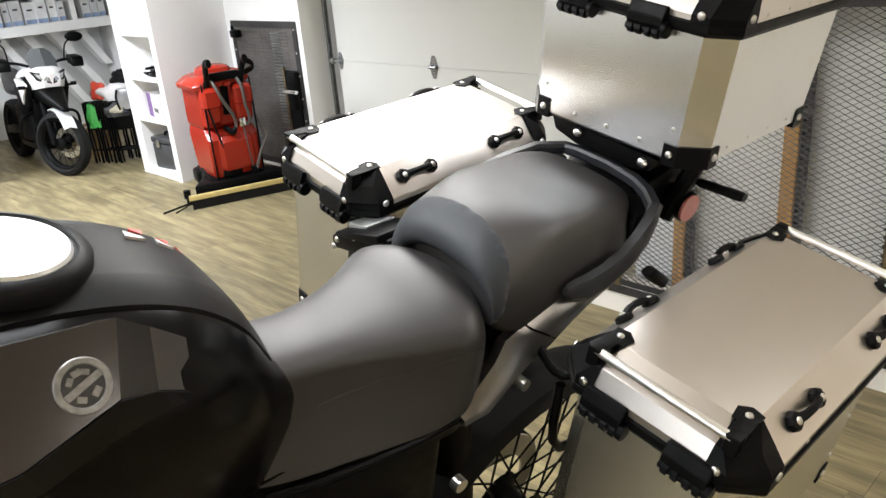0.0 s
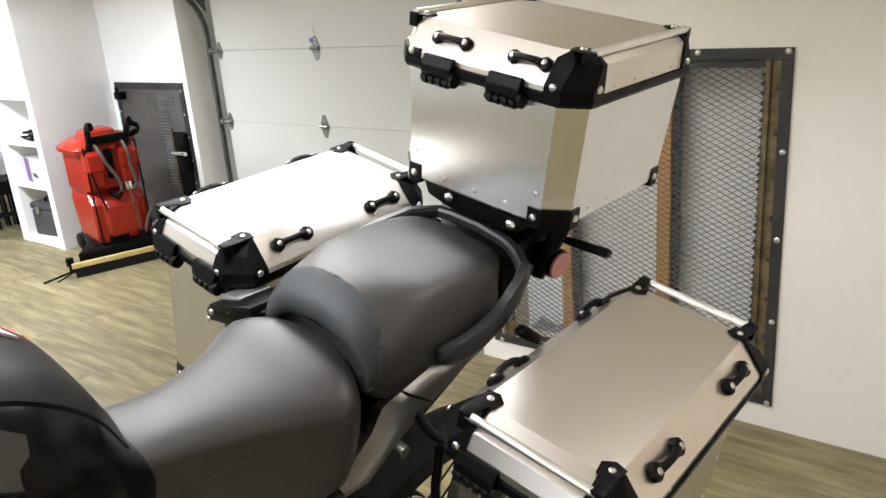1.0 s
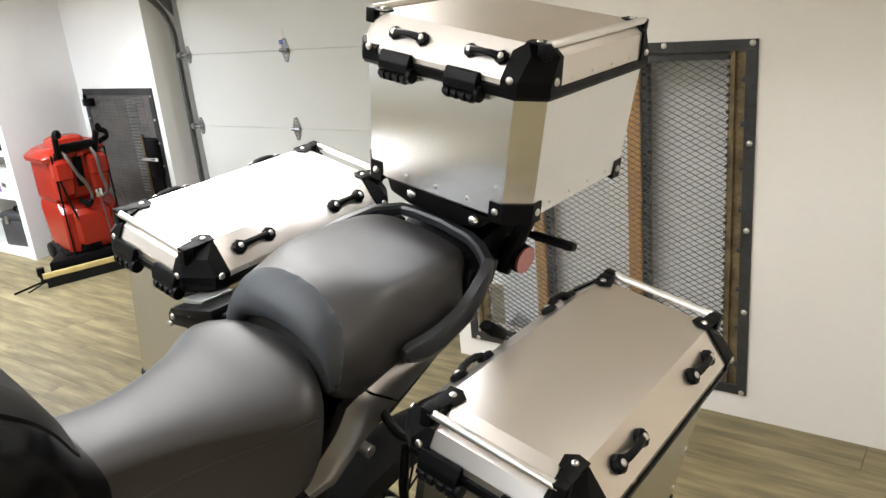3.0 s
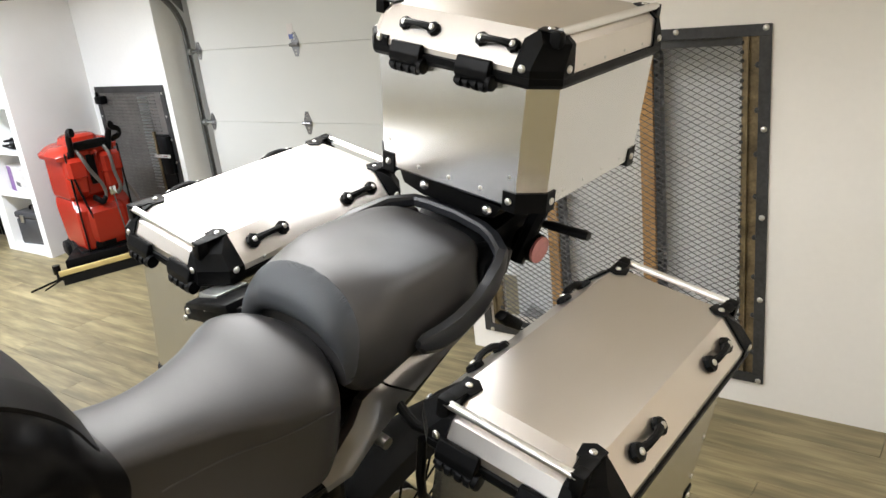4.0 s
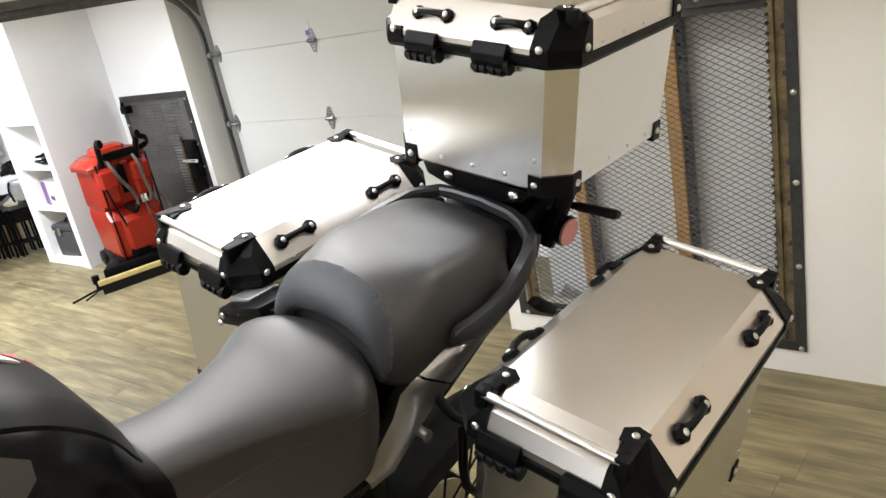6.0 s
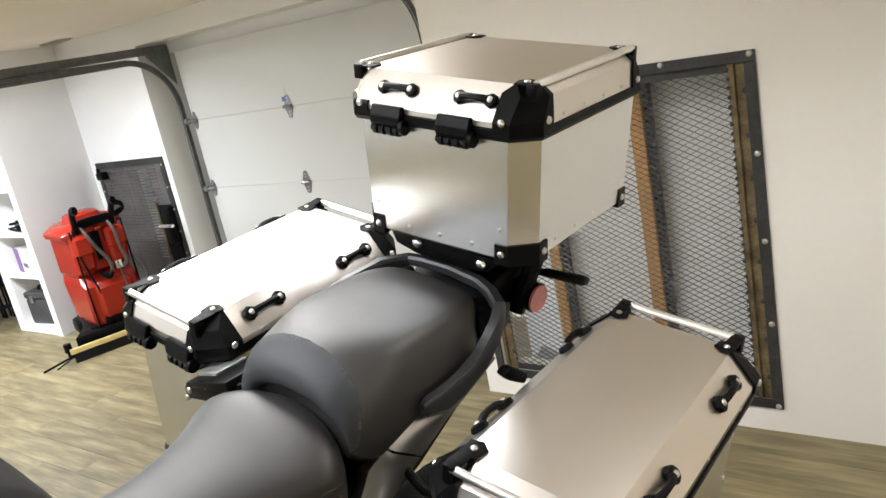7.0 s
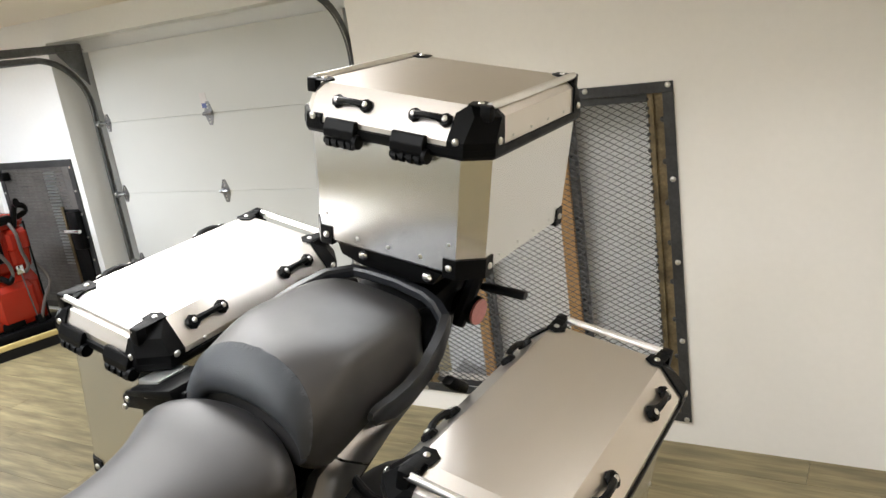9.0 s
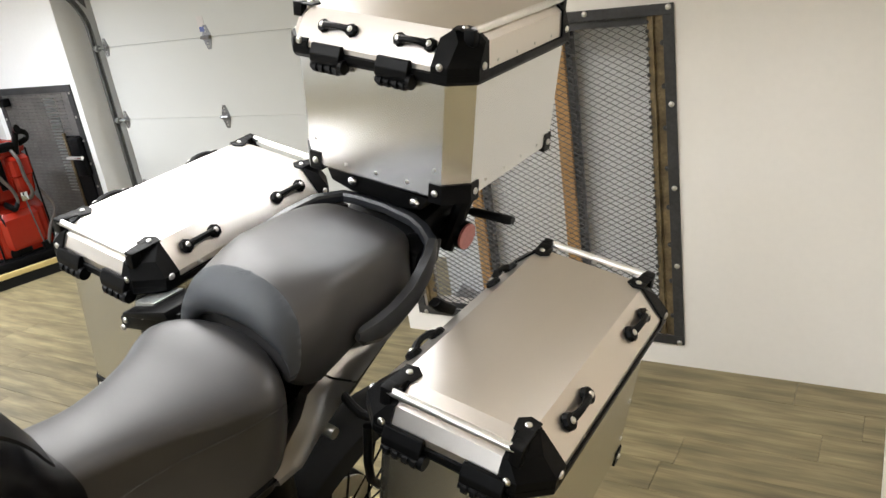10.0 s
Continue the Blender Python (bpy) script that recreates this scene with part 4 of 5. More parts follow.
part("tail_section", prism([(0.22, 1.16), (0.29, 1.235), (0.34, 1.275), (0.47, 1.30), (0.52, 1.26), (0.49, 1.205), (0.36, 1.185)], -0.085, 0.085, "x", 0.02), BLACK, bike)
bm = bmesh.new()
add_tube(bm, [(0.070, 0.430, 1.228), (0.128, 0.426, 1.226)], 0.028, 24)
tl = part("tail_lamp", bm, BLACK, bike)
bm = tube([(0.1265, 0.426, 1.226), (0.133, 0.4255, 1.226)], 0.026, 24)
part("reflector", bm, RED_LENS, tl, "round pink-red reflector")
for sx in (-1, 1):
    bm = bmesh.new()
    add_tube(bm, [(sx * 0.09, 0.455, 1.262), (sx * 0.115, 0.458, 1.263), (sx * 0.13, 0.46, 1.264), (sx * 0.17, 0.46, 1.268), (sx * 0.20, 0.46, 1.271), (sx * 0.207, 0.46, 1.272)], [0.010, 0.009, 0.012, 0.012, 0.013, 0.010], 10, True, 0.7)
    part("indicator", bm, BLACK, bike)
# luggage rack under the top case
bm = bmesh.new()
add_prism(bm, [(-0.13, 0.31), (0.13, 0.31), (0.15, 0.36), (0.15, 0.58), (0.10, 0.64), (-0.10, 0.64), (-0.15, 0.58), (-0.15, 0.36)], 1.335, 1.362, "z", 0.004)
rk = part("luggage_rack", bm, BLACK_METAL, bike)
part("rack_mount", prism([(-0.10, 1.318), (-0.115, 1.345), (0.115, 1.345), (0.10, 1.318), (0.05, 1.308), (0.0, 1.316), (-0.05, 1.308)], 0.300, 0.36, "y", 0.004), BLACK_METAL, rk)
for bx in (-0.048, 0.088):
    stud((bx, 0.300, 1.332), (0, -1, 0), 0.010, CHROME, rk, "bolt", 0.9)
for sx in (-1, 1):
    part("rack_strut", tube([(sx * 0.10, 0.40, 1.20), (sx * 0.12, 0.45, 1.34)], 0.016, 8), BLACK_METAL, rk)

# pannier rails
for sx in (-1, 1):
    bm = bmesh.new()
    add_tube(bm, smooth_path([(sx * 0.15, 0.02, 1.12), (sx * 0.205, 0.02, 1.10), (sx * 0.21, 0.10, 1.10), (sx * 0.21, 0.38, 1.10), (sx * 0.205, 0.42, 1.09), (sx * 0.205, 0.42, 0.95), (sx * 0.205, 0.30, 0.90), (sx * 0.205, 0.06, 0.92), (sx * 0.205, 0.02, 1.08)], 4), 0.008, 10)
    pr = part("pannier_rail", bm, BLACK_METAL, bike)
    if sx > 0:
        continue
    part("mount_bracket", prism([(-0.275, 1.098), (-0.281, 1.122), (-0.245, 1.146), (-0.125, 1.190), (-0.118, 1.165), (-0.185, 1.126)], -0.055, 0.03, "y", 0.005), BLACK, pr, "black clamp bracket")
    part("mount_block", prism([(-0.250, 1.140), (-0.250, 1.150), (-0.140, 1.196), (-0.130, 1.180)], -0.070, 0.03, "y", 0.003), BLACK, pr)
    part("spacer", prism([(-0.246, 1.147), (-0.246, 1.162), (-0.196, 1.177), (-0.196, 1.160)], -0.045, 0.02, "y", 0.002), ZINC, pr, "bare metal strip")
    for bx, bz in ((-0.262, 1.122), (-0.270, 1.104), (-0.215, 1.150)):
        stud((bx, -0.056, bz), (0, -1, 0), 0.006, STEEL, pr, "bolt")

part("rear_clamp", prism([(0.205, 1.205), (0.228, 1.210), (0.285, 1.168), (0.276, 1.150), (0.228, 1.182)], 0.182, 0.202, "x", 0.006), BLACK, bike, "black rear pannier clamp")
# fuel tank: y, half width, top, edge
TK = [(-1.02, 0.13, 1.39, 1.30), (-0.93, 0.185, 1.425, 1.30), (-0.80, 0.205, 1.440, 1.30), (-0.68, 0.200, 1.438, 1.29), (-0.58, 0.186, 1.422, 1.27), (-0.50, 0.164, 1.391, 1.25),
      (-0.44, 0.136, 1.343, 1.225), (-0.405, 0.112, 1.279, 1.205), (-0.378, 0.092, 1.225, 1.19)]
TANK_ROWS = spline(TK, 6)
tk = part("fuel_tank", loft([arch(a, b, c, d, 1.06, 2.7, 0.72, 30) for a, b, c, d in TANK_ROWS]), TANK, bike, "glossy black-brown painted fuel tank", 50)


def tank_z(y, x):
    """Height of the tank's crown at a place in plan."""
    a, b, c, d = min(TANK_ROWS, key=lambda k: abs(k[0] - y))
    return d + (c - d) * max(0.0, 1 - min(1.0, abs(x) / b) ** 2.7) ** (1 / 2.7)


# satin cover over the crown: a flat middle, a crease, a sloping border
COVER = [(-0.094, -0.006), (-0.092, 0.004), (-0.074, 0.0075), (-0.056, 0.0105), (-0.052, 0.0105), (-0.03, 0.0100), (0.0, 0.0095), (0.03, 0.0100), (0.052, 0.0105), (0.056, 0.0105), (0.074, 0.0075), (0.092, 0.004), (0.094, -0.006)]
rings = []
for a, b, c, d in TANK_ROWS:
    if -0.99 < a < -0.40:
        k = min(1.0, b / 0.118)
        rings.append([(x * k, a, tank_z(a, x * k) + lift) for x, lift in COVER] + [(0.05 * k, a, c - 0.03), (-0.05 * k, a, c - 0.03)])
part("tank_cover", loft(rings), TANK_MATT, bike, "satin dark grey tank cover", 18)

# faceted gloss side panels: a main face, a receding face behind a sharp corner, a matt lower band
for sx in (-1, 1):
    def fp(x, y, z):
        return Vector((sx * (x if sx > 0 else x * 0.86), y, z if sx > 0 else z - 0.05 * min(1.0, max(0.0, z))))
    up = [fp(0.150, -0.96, 1.452), fp(0.150, -0.80, 1.462), fp(0.149, -0.673, 1.456), fp(0.146, -0.586, 1.443), fp(0.130, -0.553, 1.408), fp(0.128, -0.520, 1.378)]
    mid = [fp(0.225, -0.96, 1.392), fp(0.217, -0.80, 1.388), fp(0.210, -0.690, 1.385), fp(0.188, -0.606, 1.394), fp(0.166, -0.566, 1.366), fp(0.158, -0.530, 1.340)]
    low = [fp(0.212, -0.96, 1.350), fp(0.206, -0.80, 1.348), fp(0.199, -0.677, 1.346), fp(0.185, -0.617, 1.352), fp(0.172, -0.556, 1.347), fp(0.156, -0.528, 1.330)]
    inn_u = [p + fp(-0.05, 0, -0.035) for p in up]
    inn_l = [p + fp(-0.05, 0, -0.01) for p in low]
    bm = loft([[a, a.lerp(b, 0.02), b, d, c] for a, b, c, d in zip(up, mid, inn_u, inn_l)])
    pnl = part("tank_side_panel", bm, TANK_PANEL, bike, "glossy black faceted side panel of the tank", 12)
    bm = loft([[b + fp(0.0015, 0, -0.001), c + fp(0.0015, 0, -0.001), c + fp(-0.03, 0, 0.004), b + fp(-0.03, 0, -0.006)] for b, c in zip(mid, low)])
    part("lower_band", bm, TANK_MATT, pnl, "matt grey lower edge band", 12)
bm = bmesh.new()
capm = Matrix.Translation((0.006, -0.632, 1.444)) @ Euler((radians(-11), 0, 0)).to_matrix().to_4x4()
add_lathe(bm, [(0.079, -0.01), (0.078, 0.005), (0.075, 0.009), (0.066, 0.012), (0.064, 0.007), (0.02, 0.006)], 40, capm)
cp = part("filler_ring", bm, TANK_MATT, bike, "satin dark grey filler surround")
bm = bmesh.new()
add_lathe(bm, [(0.061, 0.004), (0.061, 0.009), (0.058, 0.012), (0.01, 0.0125)], 40, capm)
part("filler_cap", bm, CAP, cp, "bright metal filler cap")
# round badge on the flank: ring, dark disc, a plain bar and worn quarters
bdg = Matrix.Translation((0.1765, -0.629, 1.413)) @ Euler((0, radians(52), radians(8))).to_matrix().to_4x4()
b0 = part("badge", lathe([(0.0232, -0.006), (0.0232, 0.0015), (0.0222, 0.0025), (0.0180, 0.0025), (0.0172, 0.0015), (0.0172, -0.006)], 36, bdg, True), BADGE, bike, "grey metal round tank badge")
part("badge_disc", lathe([(0.0176, -0.006), (0.0176, 0.0008), (0.003, 0.0008)], 30, bdg), DARK_GREY, b0)
bm = bmesh.new()
add_box(bm, (-0.0168, -0.0030, 0.0006), (0.0168, 0.0030, 0.0020), 0.0, bdg @ pose(0, 0, 0, 0, 0, 105))
part("badge_bar", bm, BADGE, b0, "", None)
for k, s in ((40, 0.0042), (150, 0.0036), (185, 0.0040), (230, 0.0036), (330, 0.0040)):
    bm = bmesh.new()
    add_box(bm, (0.0085, -s, 0.0006), (0.0085 + s * 1.4, s, 0.0014), 0.0006, bdg @ pose(0, 0, 0, 0, 0, k))
    part("badge_mark", bm, BADGE, b0, "", None)
# decal strokes on the far shoulder of the tank
for y0, y1, x0, x1, mt in ((-0.508, -0.486, -0.022, -0.046, DECAL_WHITE), (-0.496, -0.480, -0.046, -0.062, DECAL_RED), (-0.474, -0.456, -0.024, -0.050, DECAL_WHITE), (-0.466, -0.450, -0.050, -0.066, DECAL_RED), (-0.446, -0.436, -0.046, -0.062, DECAL_RED)):
    ring = [Vector((x, y, tank_z(y, x) + 0.0120)) for x, y in ((x0, y0), (x0 - 0.004, y1), (x1, y1 + 0.004), (x1, y0 + 0.006))]
    part("decal", loft([ring, [v - Vector((0, 0, 0.004)) for v in ring]]), mt, tk, "worn red and white decal", None)

# frame, engine, swing arm, side stand
part("frame_beam", prism([(-0.95, 1.12), (-0.30, 1.06), (0.18, 1.14), (0.26, 1.16), (0.26, 1.11), (-0.10, 0.98), (-0.95, 0.98)], -0.10, 0.10, "x", 0.02), BLACK_METAL, bike)
for sx in (-1, 1):
    part("frame_tube", tube(smooth_path([(sx * 0.13, -0.85, 1.10), (sx * 0.15, -0.45, 0.95), (sx * 0.15, -0.20, 0.85), (sx * 0.14, -0.05, 0.62)], 5), 0.024, 10), BLACK_METAL, bike)
    if sx < 0:
        part("subframe_tube", tube(smooth_path([(sx * 0.14, -0.15, 0.88), (sx * 0.14, 0.10, 0.99), (sx * 0.12, 0.36, 1.13)], 5), 0.016, 10), BLACK_METAL, bike)
part("engine_block", box((-0.20, -0.75, 0.42), (0.20, -0.12, 0.80), 0.05), BLACK_METAL, bike)
part("cylinder_head", box((-0.17, -0.80, 0.78), (0.17, -0.40, 1.02), 0.04), BLACK_METAL, bike)
part("airbox", box((-0.12, -0.42, 0.80), (0.12, -0.12, 1.06), 0.03), BLACK, bike)
part("shock_absorber", tube([(0, -0.02, 1.0), (0, 0.06, 0.55)], 0.045, 14), BLACK_METAL, bike)
for sx in (-1, 1):
    part("swing_arm", prism([(-0.12, 0.52), (0.42, 0.40), (0.46, 0.43), (0.42, 0.48), (-0.12, 0.62)], sx * 0.105, sx * 0.14, "x", 0.008), BLACK_METAL, bike)
    part("foot_peg", tube([(sx * 0.15, -0.20, 0.62), (sx * 0.29, -0.20, 0.62)], 0.016, 10), STEEL, bike)
    if sx > 0:
        continue
    part("pillion_peg_bracket", prism([(-0.10, 0.92), (0.06, 0.72), (0.10, 0.74), (-0.02, 0.96)], sx * 0.145, sx * 0.16, "x", 0.004), BLACK_METAL, bike)
    part("heel_guard", prism([(-0.22, 0.60), (-0.10, 0.62), (-0.02, 0.84), (-0.06, 0.86), (-0.20, 0.72)], sx * 0.148, sx * 0.156, "x", 0.002), BLACK_METAL, bike)
part("bolt", tube([(0.175, -0.155, 0.965), (0.190, -0.155, 0.965)], 0.012, 12), STEEL, bike, "bare steel hexagon bolt")
part("bolt", tube([(0.150, -0.02, 1.075), (0.172, -0.02, 1.075)], 0.010, 12), STEEL, bike)
part("side_stand", tube([(0.12, -0.30, 0.42), (0.30, -0.36, 0.12), (0.40, -0.38, 0.105)], 0.017, 10), BLACK_METAL, bike)
part("exhaust", tube(smooth_path([(-0.10, -0.70, 0.50), (-0.16, -0.40, 0.36), (-0.20, 0.0, 0.44), (-0.21, 0.30, 0.62)], 4), 0.05, 12), BLACK_METAL, bike)


def wheel(name, centre, radius, width, rim_mat, parent, spokes=32, steer=0.0, disc=1):
    """A spoked wheel about an axle along x."""
    m = Matrix.Translation(centre) @ pose(0, 0, 0, 0, 0, steer) @ Euler((0, radians(90), 0)).to_matrix().to_4x4()
    rr = radius - 0.068
    w = width / 2
    wh = part(name, lathe([(rr, -w * .55), (radius - 0.05, -w), (radius - 0.015, -w * .8), (radius, -w * .35), (radius, w * .35), (radius - 0.015, w * .8), (radius - 0.05, w), (rr, w * .55), (rr + 0.01, 0)], 48, m, True), RUBBER, parent, "black rubber tyre")
    part("rim", lathe([(rr + 0.004, -w * .6), (rr + 0.004, w * .6), (rr - 0.012, w * .6), (rr - 0.028, w * .25), (rr - 0.028, -w * .25), (rr - 0.012, -w * .6)], 48, m, True), rim_mat, wh)
    part("hub", lathe([(0.03, -w * .9), (0.065, -w * .7), (0.04, -w * .5), (0.04, w * .5), (0.065, w * .7), (0.03, w * .9)], 24, m), BLACK_METAL, wh)
    part("brake_disc", lathe([(0.10, disc * w * 1.02), (0.155, disc * w * 1.02), (0.155, disc * (w * 1.02 + 0.005)), (0.10, disc * (w * 1.02 + 0.005))], 40, m, True), STEEL, wh)
    bm = bmesh.new()
    for k in range(spokes):
        a = 2 * math.pi * k / spokes
        b = a + (0.42 if k % 2 else -0.42)
        s = 1 if (k // 2) % 2 else -1
        add_tube(bm, [m @ Vector((0.06 * math.cos(b), 0.06 * math.sin(b), s * w * .65)), m @ Vector(((rr - 0.02) * math.cos(a), (rr - 0.02) * math.sin(a), s * w * .15))], 0.0028, 5)
    part("spokes", bm, BLACK_METAL, wh)
    return wh


wheel("rear_wheel", (0, 0.262, 0.42), 0.42, 0.118, BLACK_METAL, bike, disc=-1)
wheel("front_wheel", (0, -1.55, 0.45), 0.45, 0.15, BLACK_METAL, bike)
for sx in (-1, 1):
    part("fork_leg", tube([(sx * 0.12, -1.55, 0.45), (sx * 0.11, -1.18, 1.30)], 0.032, 12), BLACK_METAL, bike)
part("headstock", box((-0.15, -1.22, 1.22), (0.15, -1.02, 1.40), 0.03), BLACK_METAL, bike)
part("handlebar", tube(smooth_path([(-0.50, -1.06, 1.42), (-0.30, -1.10, 1.43), (-0.12, -1.17, 1.38), (0.12, -1.17, 1.38), (0.30, -1.10, 1.43), (0.50, -1.06, 1.42)], 5), 0.015, 10), BLACK_METAL, bike)
part("front_fairing", loft([arch(-1.45, 0.14, 1.30, 1.15, 1.0), arch(-1.30, 0.20, 1.36, 1.20, 0.98), arch(-1.08, 0.20, 1.36, 1.20, 0.95)]), TANK, bike)


# ------------------------------------------------------------------ aluminium cases


def octagon(hx, hy, cut, z):
    return [(-hx + cut, -hy, z), (hx - cut, -hy, z), (hx, -hy + cut, z), (hx, hy - cut, z), (hx - cut, hy, z), (-hx + cut, hy, z), (-hx, hy - cut, z), (-hx, -hy + cut, z)]


def keep(bm, co, no):
    """Cuts everything away on the far side of a plane and closes the cut."""
    r = bmesh.ops.bisect_plane(bm, geom=bm.verts[:] + bm.edges[:] + bm.faces[:], plane_co=co, plane_no=no, clear_outer=True)
    es = [e for e in r["geom_cut"] if isinstance(e, bmesh.types.BMEdge)]
    if es:
        bmesh.ops.contextual_create(bm, geom=es)


def aluminium_case(name, label, m, hx, hy, body_h, lid_h, turn, group=""):
    """A riveted case: body, seal, lid, black corner caps, rods, tie-down loops and latches.
    turn: False puts rods and latches on the y ends and bevels with loops on the x sides; True puts rods on the x sides, bevels, loops and latches on the y ends."""
    th = thing(name, label, "luggage case", m, group)
    inset, cut = (0.004, 0.036) if turn else (0.010, 0.038)
    taper = 0.007 if turn else 0.0      # the body narrows a little towards its bottom
    bx, by = hx - inset - taper - (0.0 if turn else 0.008), hy - inset - taper
    body = part("case_body", loft([octagon(bx - 0.006, by - 0.006, cut, 0.0), octagon(bx, by, cut, 0.006), octagon(bx + taper, by + taper, cut, body_h)]), ALU_SIDE, th, "brushed aluminium body", None)
    part("seal", loft([octagon(hx + 0.001, hy + 0.001, cut, body_h - 0.004), octagon(hx + 0.004, hy + 0.004, cut, body_h + 0.002), octagon(hx + 0.004, hy + 0.004, cut, body_h + 0.012), octagon(hx, hy, cut, body_h + 0.014)]), BLACK, th, "black rim seal", None)
    z0, z1, z2 = body_h + 0.014, body_h + lid_h * (0.30 if turn else 0.36), body_h + lid_h
    zs = z2 - (0.016 if turn else 0.021)
    f = (zs - z1) / (z2 - z1)
    bev = 0.036 if turn else 0.044
    step = 0.024 if turn else 0.045
    tx, ty = (hx - step, hy - bev) if turn else (hx - bev, hy - step)
    mx, my = (hx - 0.002, hy - bev * f) if turn else (hx - bev * f, hy - 0.009)

    def lid_rings(g):
        return [octagon(hx + g, hy + g, cut, z0 - (0.011 if g else 0)), octagon(hx + g, hy + g, cut, z1 + g * 0.4), octagon(mx + g, my + g, cut * .85, zs + g * .6), octagon(tx + g * .6, ty + g * .6, cut * .6, z2 + g * .9)]
    lid = part("lid", loft(lid_rings(0.0)), ALU, th, "brushed aluminium lid with bevelled edges", None)
    for sx in (-1, 1):
        for sy in (-1, 1):
            # corner cap over the lid corner
            bm = loft(lid_rings(0.0035))
            ex, ey = (0.062, 0.066) if not turn else (0.062, 0.062)
            keep(bm, (sx * (hx - ex), 0, 0), (-sx, 0, 0))
            keep(bm, (0, sy * (hy - ey), 0), (0, -sy, 0))
            keep(bm, (sx * (tx - 0.004), sy * (ty - 0.014), z2), (-sx * 0.7, -sy * 0.7, 0.42))
            if turn and sx < 0:
                # low caps that leave the metal of the bevel bare
                keep(bm, (0, 0, z1 + 0.006), (0, 0, 1))
            cc = part("corner_cap", bm, BLACK, lid, "", None)
            # bracket that holds the rod
            bm = bmesh.new()
            add_prism(bm, [(sx * (tx + 0.004), sy * (ty + 0.006)), (sx * (tx - 0.022), sy * (ty + 0.006)), (sx * (tx - 0.026), sy * (ty - 0.016)), (sx * (tx - 0.012), sy * (ty - 0.028)), (sx * (tx + 0.006), sy * (ty - 0.024))], z2 + 0.0005, z2 + 0.0030, "z", 0.0006)
            if turn:
                add_box(bm, (sx * (hx - 0.016) - 0.009, sy * (ty - 0.002) - 0.009, zs - 0.004), (sx * (hx - 0.016) + 0.009, sy * (ty - 0.002) + 0.008, z2 + 0.0045), 0.002)
            else:
                add_prism(bm, [(sx * (tx + 0.006), sy * (ty - 0.004)), (sx * (tx - 0.016), sy * (ty - 0.004)), (sx * (tx - 0.012), sy * (hy - 0.006)), (sx * (tx + 0.006), sy * (hy - 0.006))], z2 + 0.0005, z2 + 0.0032, "z", 0.0006)
                add_box(bm, (sx * (tx - 0.002) - 0.009, sy * (hy - 0.015) - 0.010, zs - 0.004), (sx * (tx - 0.002) + 0.009, sy * (hy - 0.015) + 0.010, z2 + 0.0045), 0.002)
            part("rod_mount", bm, BLACK, lid)
            stud((sx * (tx - 0.008), sy * (ty - 0.010), z2 + 0.0030), (0, 0, 1), 0.0052, STEEL, cc)
            stud((sx * (hx - cut - 0.010), sy * (hy + 0.0035), z0 + 0.010), (0, sy, 0), 0.0062, STEEL, cc)
            stud((sx * (hx + 0.0035), sy * (hy - cut - 0.010), z0 + 0.010), (sx, 0, 0), 0.0062, STEEL, cc)
            # foot bracket at the bottom corner of the body
            bm = loft([octagon(bx + 0.003, by + 0.003, cut, -0.004), octagon(bx + 0.003, by + 0.003, cut, 0.030)])
            keep(bm, (sx * (bx - cut - 0.022), 0, 0), (-sx, 0, 0))
            keep(bm, (0, sy * (by - cut - 0.022), 0), (0, -sy, 0))
            fb = part("foot_bracket", bm, BLACK, body, "", None)
            stud((sx * (bx - cut - 0.010), sy * (by + 0.003), 0.014), (0, sy, 0), 0.0062, STEEL, fb)
            stud((sx * (bx + 0.003), sy * (by - cut - 0.010), 0.014), (sx, 0, 0), 0.0062, STEEL, fb)
    for s in (-1, 1):
        if turn:
            pts = [(s * (hx - 0.013), -ty + 0.004, z2 + 0.002), (s * (hx - 0.013), ty - 0.004, z2 + 0.002)]
        else:
            pts = [(-tx + 0.004, s * (hy - 0.011), z2 - 0.002), (tx - 0.004, s * (hy - 0.011), z2 - 0.002)]
        part("rod", tube(pts, 0.0062, 12), ROD, lid, "polished metal rod")
    # tie-down loops on the bevels
    if turn:
        spots = [((u, s * (hy - bev / 2 + 0.001), (z1 + z2) / 2 + 0.001), (0, s * (z2 - z1), bev), (1, 0, 0)) for s in (-1, 1) for u in (-hx * 0.38, hx * 0.44)]
    else:
        spots = [((s * (hx - bev / 2 + 0.001), u, (z1 + z2) / 2 + 0.001), (s * (z2 - z1), 0, bev), (0, 1, 0)) for s in (-1, 1) for u in (-hy * 0.45, hy * 0.47)]
    for at, nrm, along in spots:
        n = Vector(nrm).normalized()
        a = Vector(along)
        b = n.cross(a)
        fm = Matrix.Translation(at) @ Matrix((a, b, n)).transposed().to_4x4()
        bm = bmesh.new()
        fm = fm @ Matrix.Scale(0.86 if turn else 1.0, 4)
        for e in (-0.033, 0.033):
            add_lathe(bm, [(0.0135, 0.0), (0.0138, 0.003), (0.0115, 0.008), (0.006, 0.010)], 8, fm @ Matrix.Translation((e, 0, 0)))
        add_tube(bm, [fm @ Vector(p) for p in ((-0.028, 0, 0.005), (-0.016, 0, 0.011), (0.0, 0, 0.0125), (0.016, 0, 0.011), (0.028, 0, 0.005))], [0.0075, 0.0058, 0.0052, 0.0058, 0.0075], 8)
        lp = part("tie_down_loop", bm, BLACK, lid, "black plastic tie-down loop")
        for e in (-0.033, 0.033):
            stud(fm @ Vector((e, 0, 0.0095)), n, 0.0052, STEEL, lp, "screw")
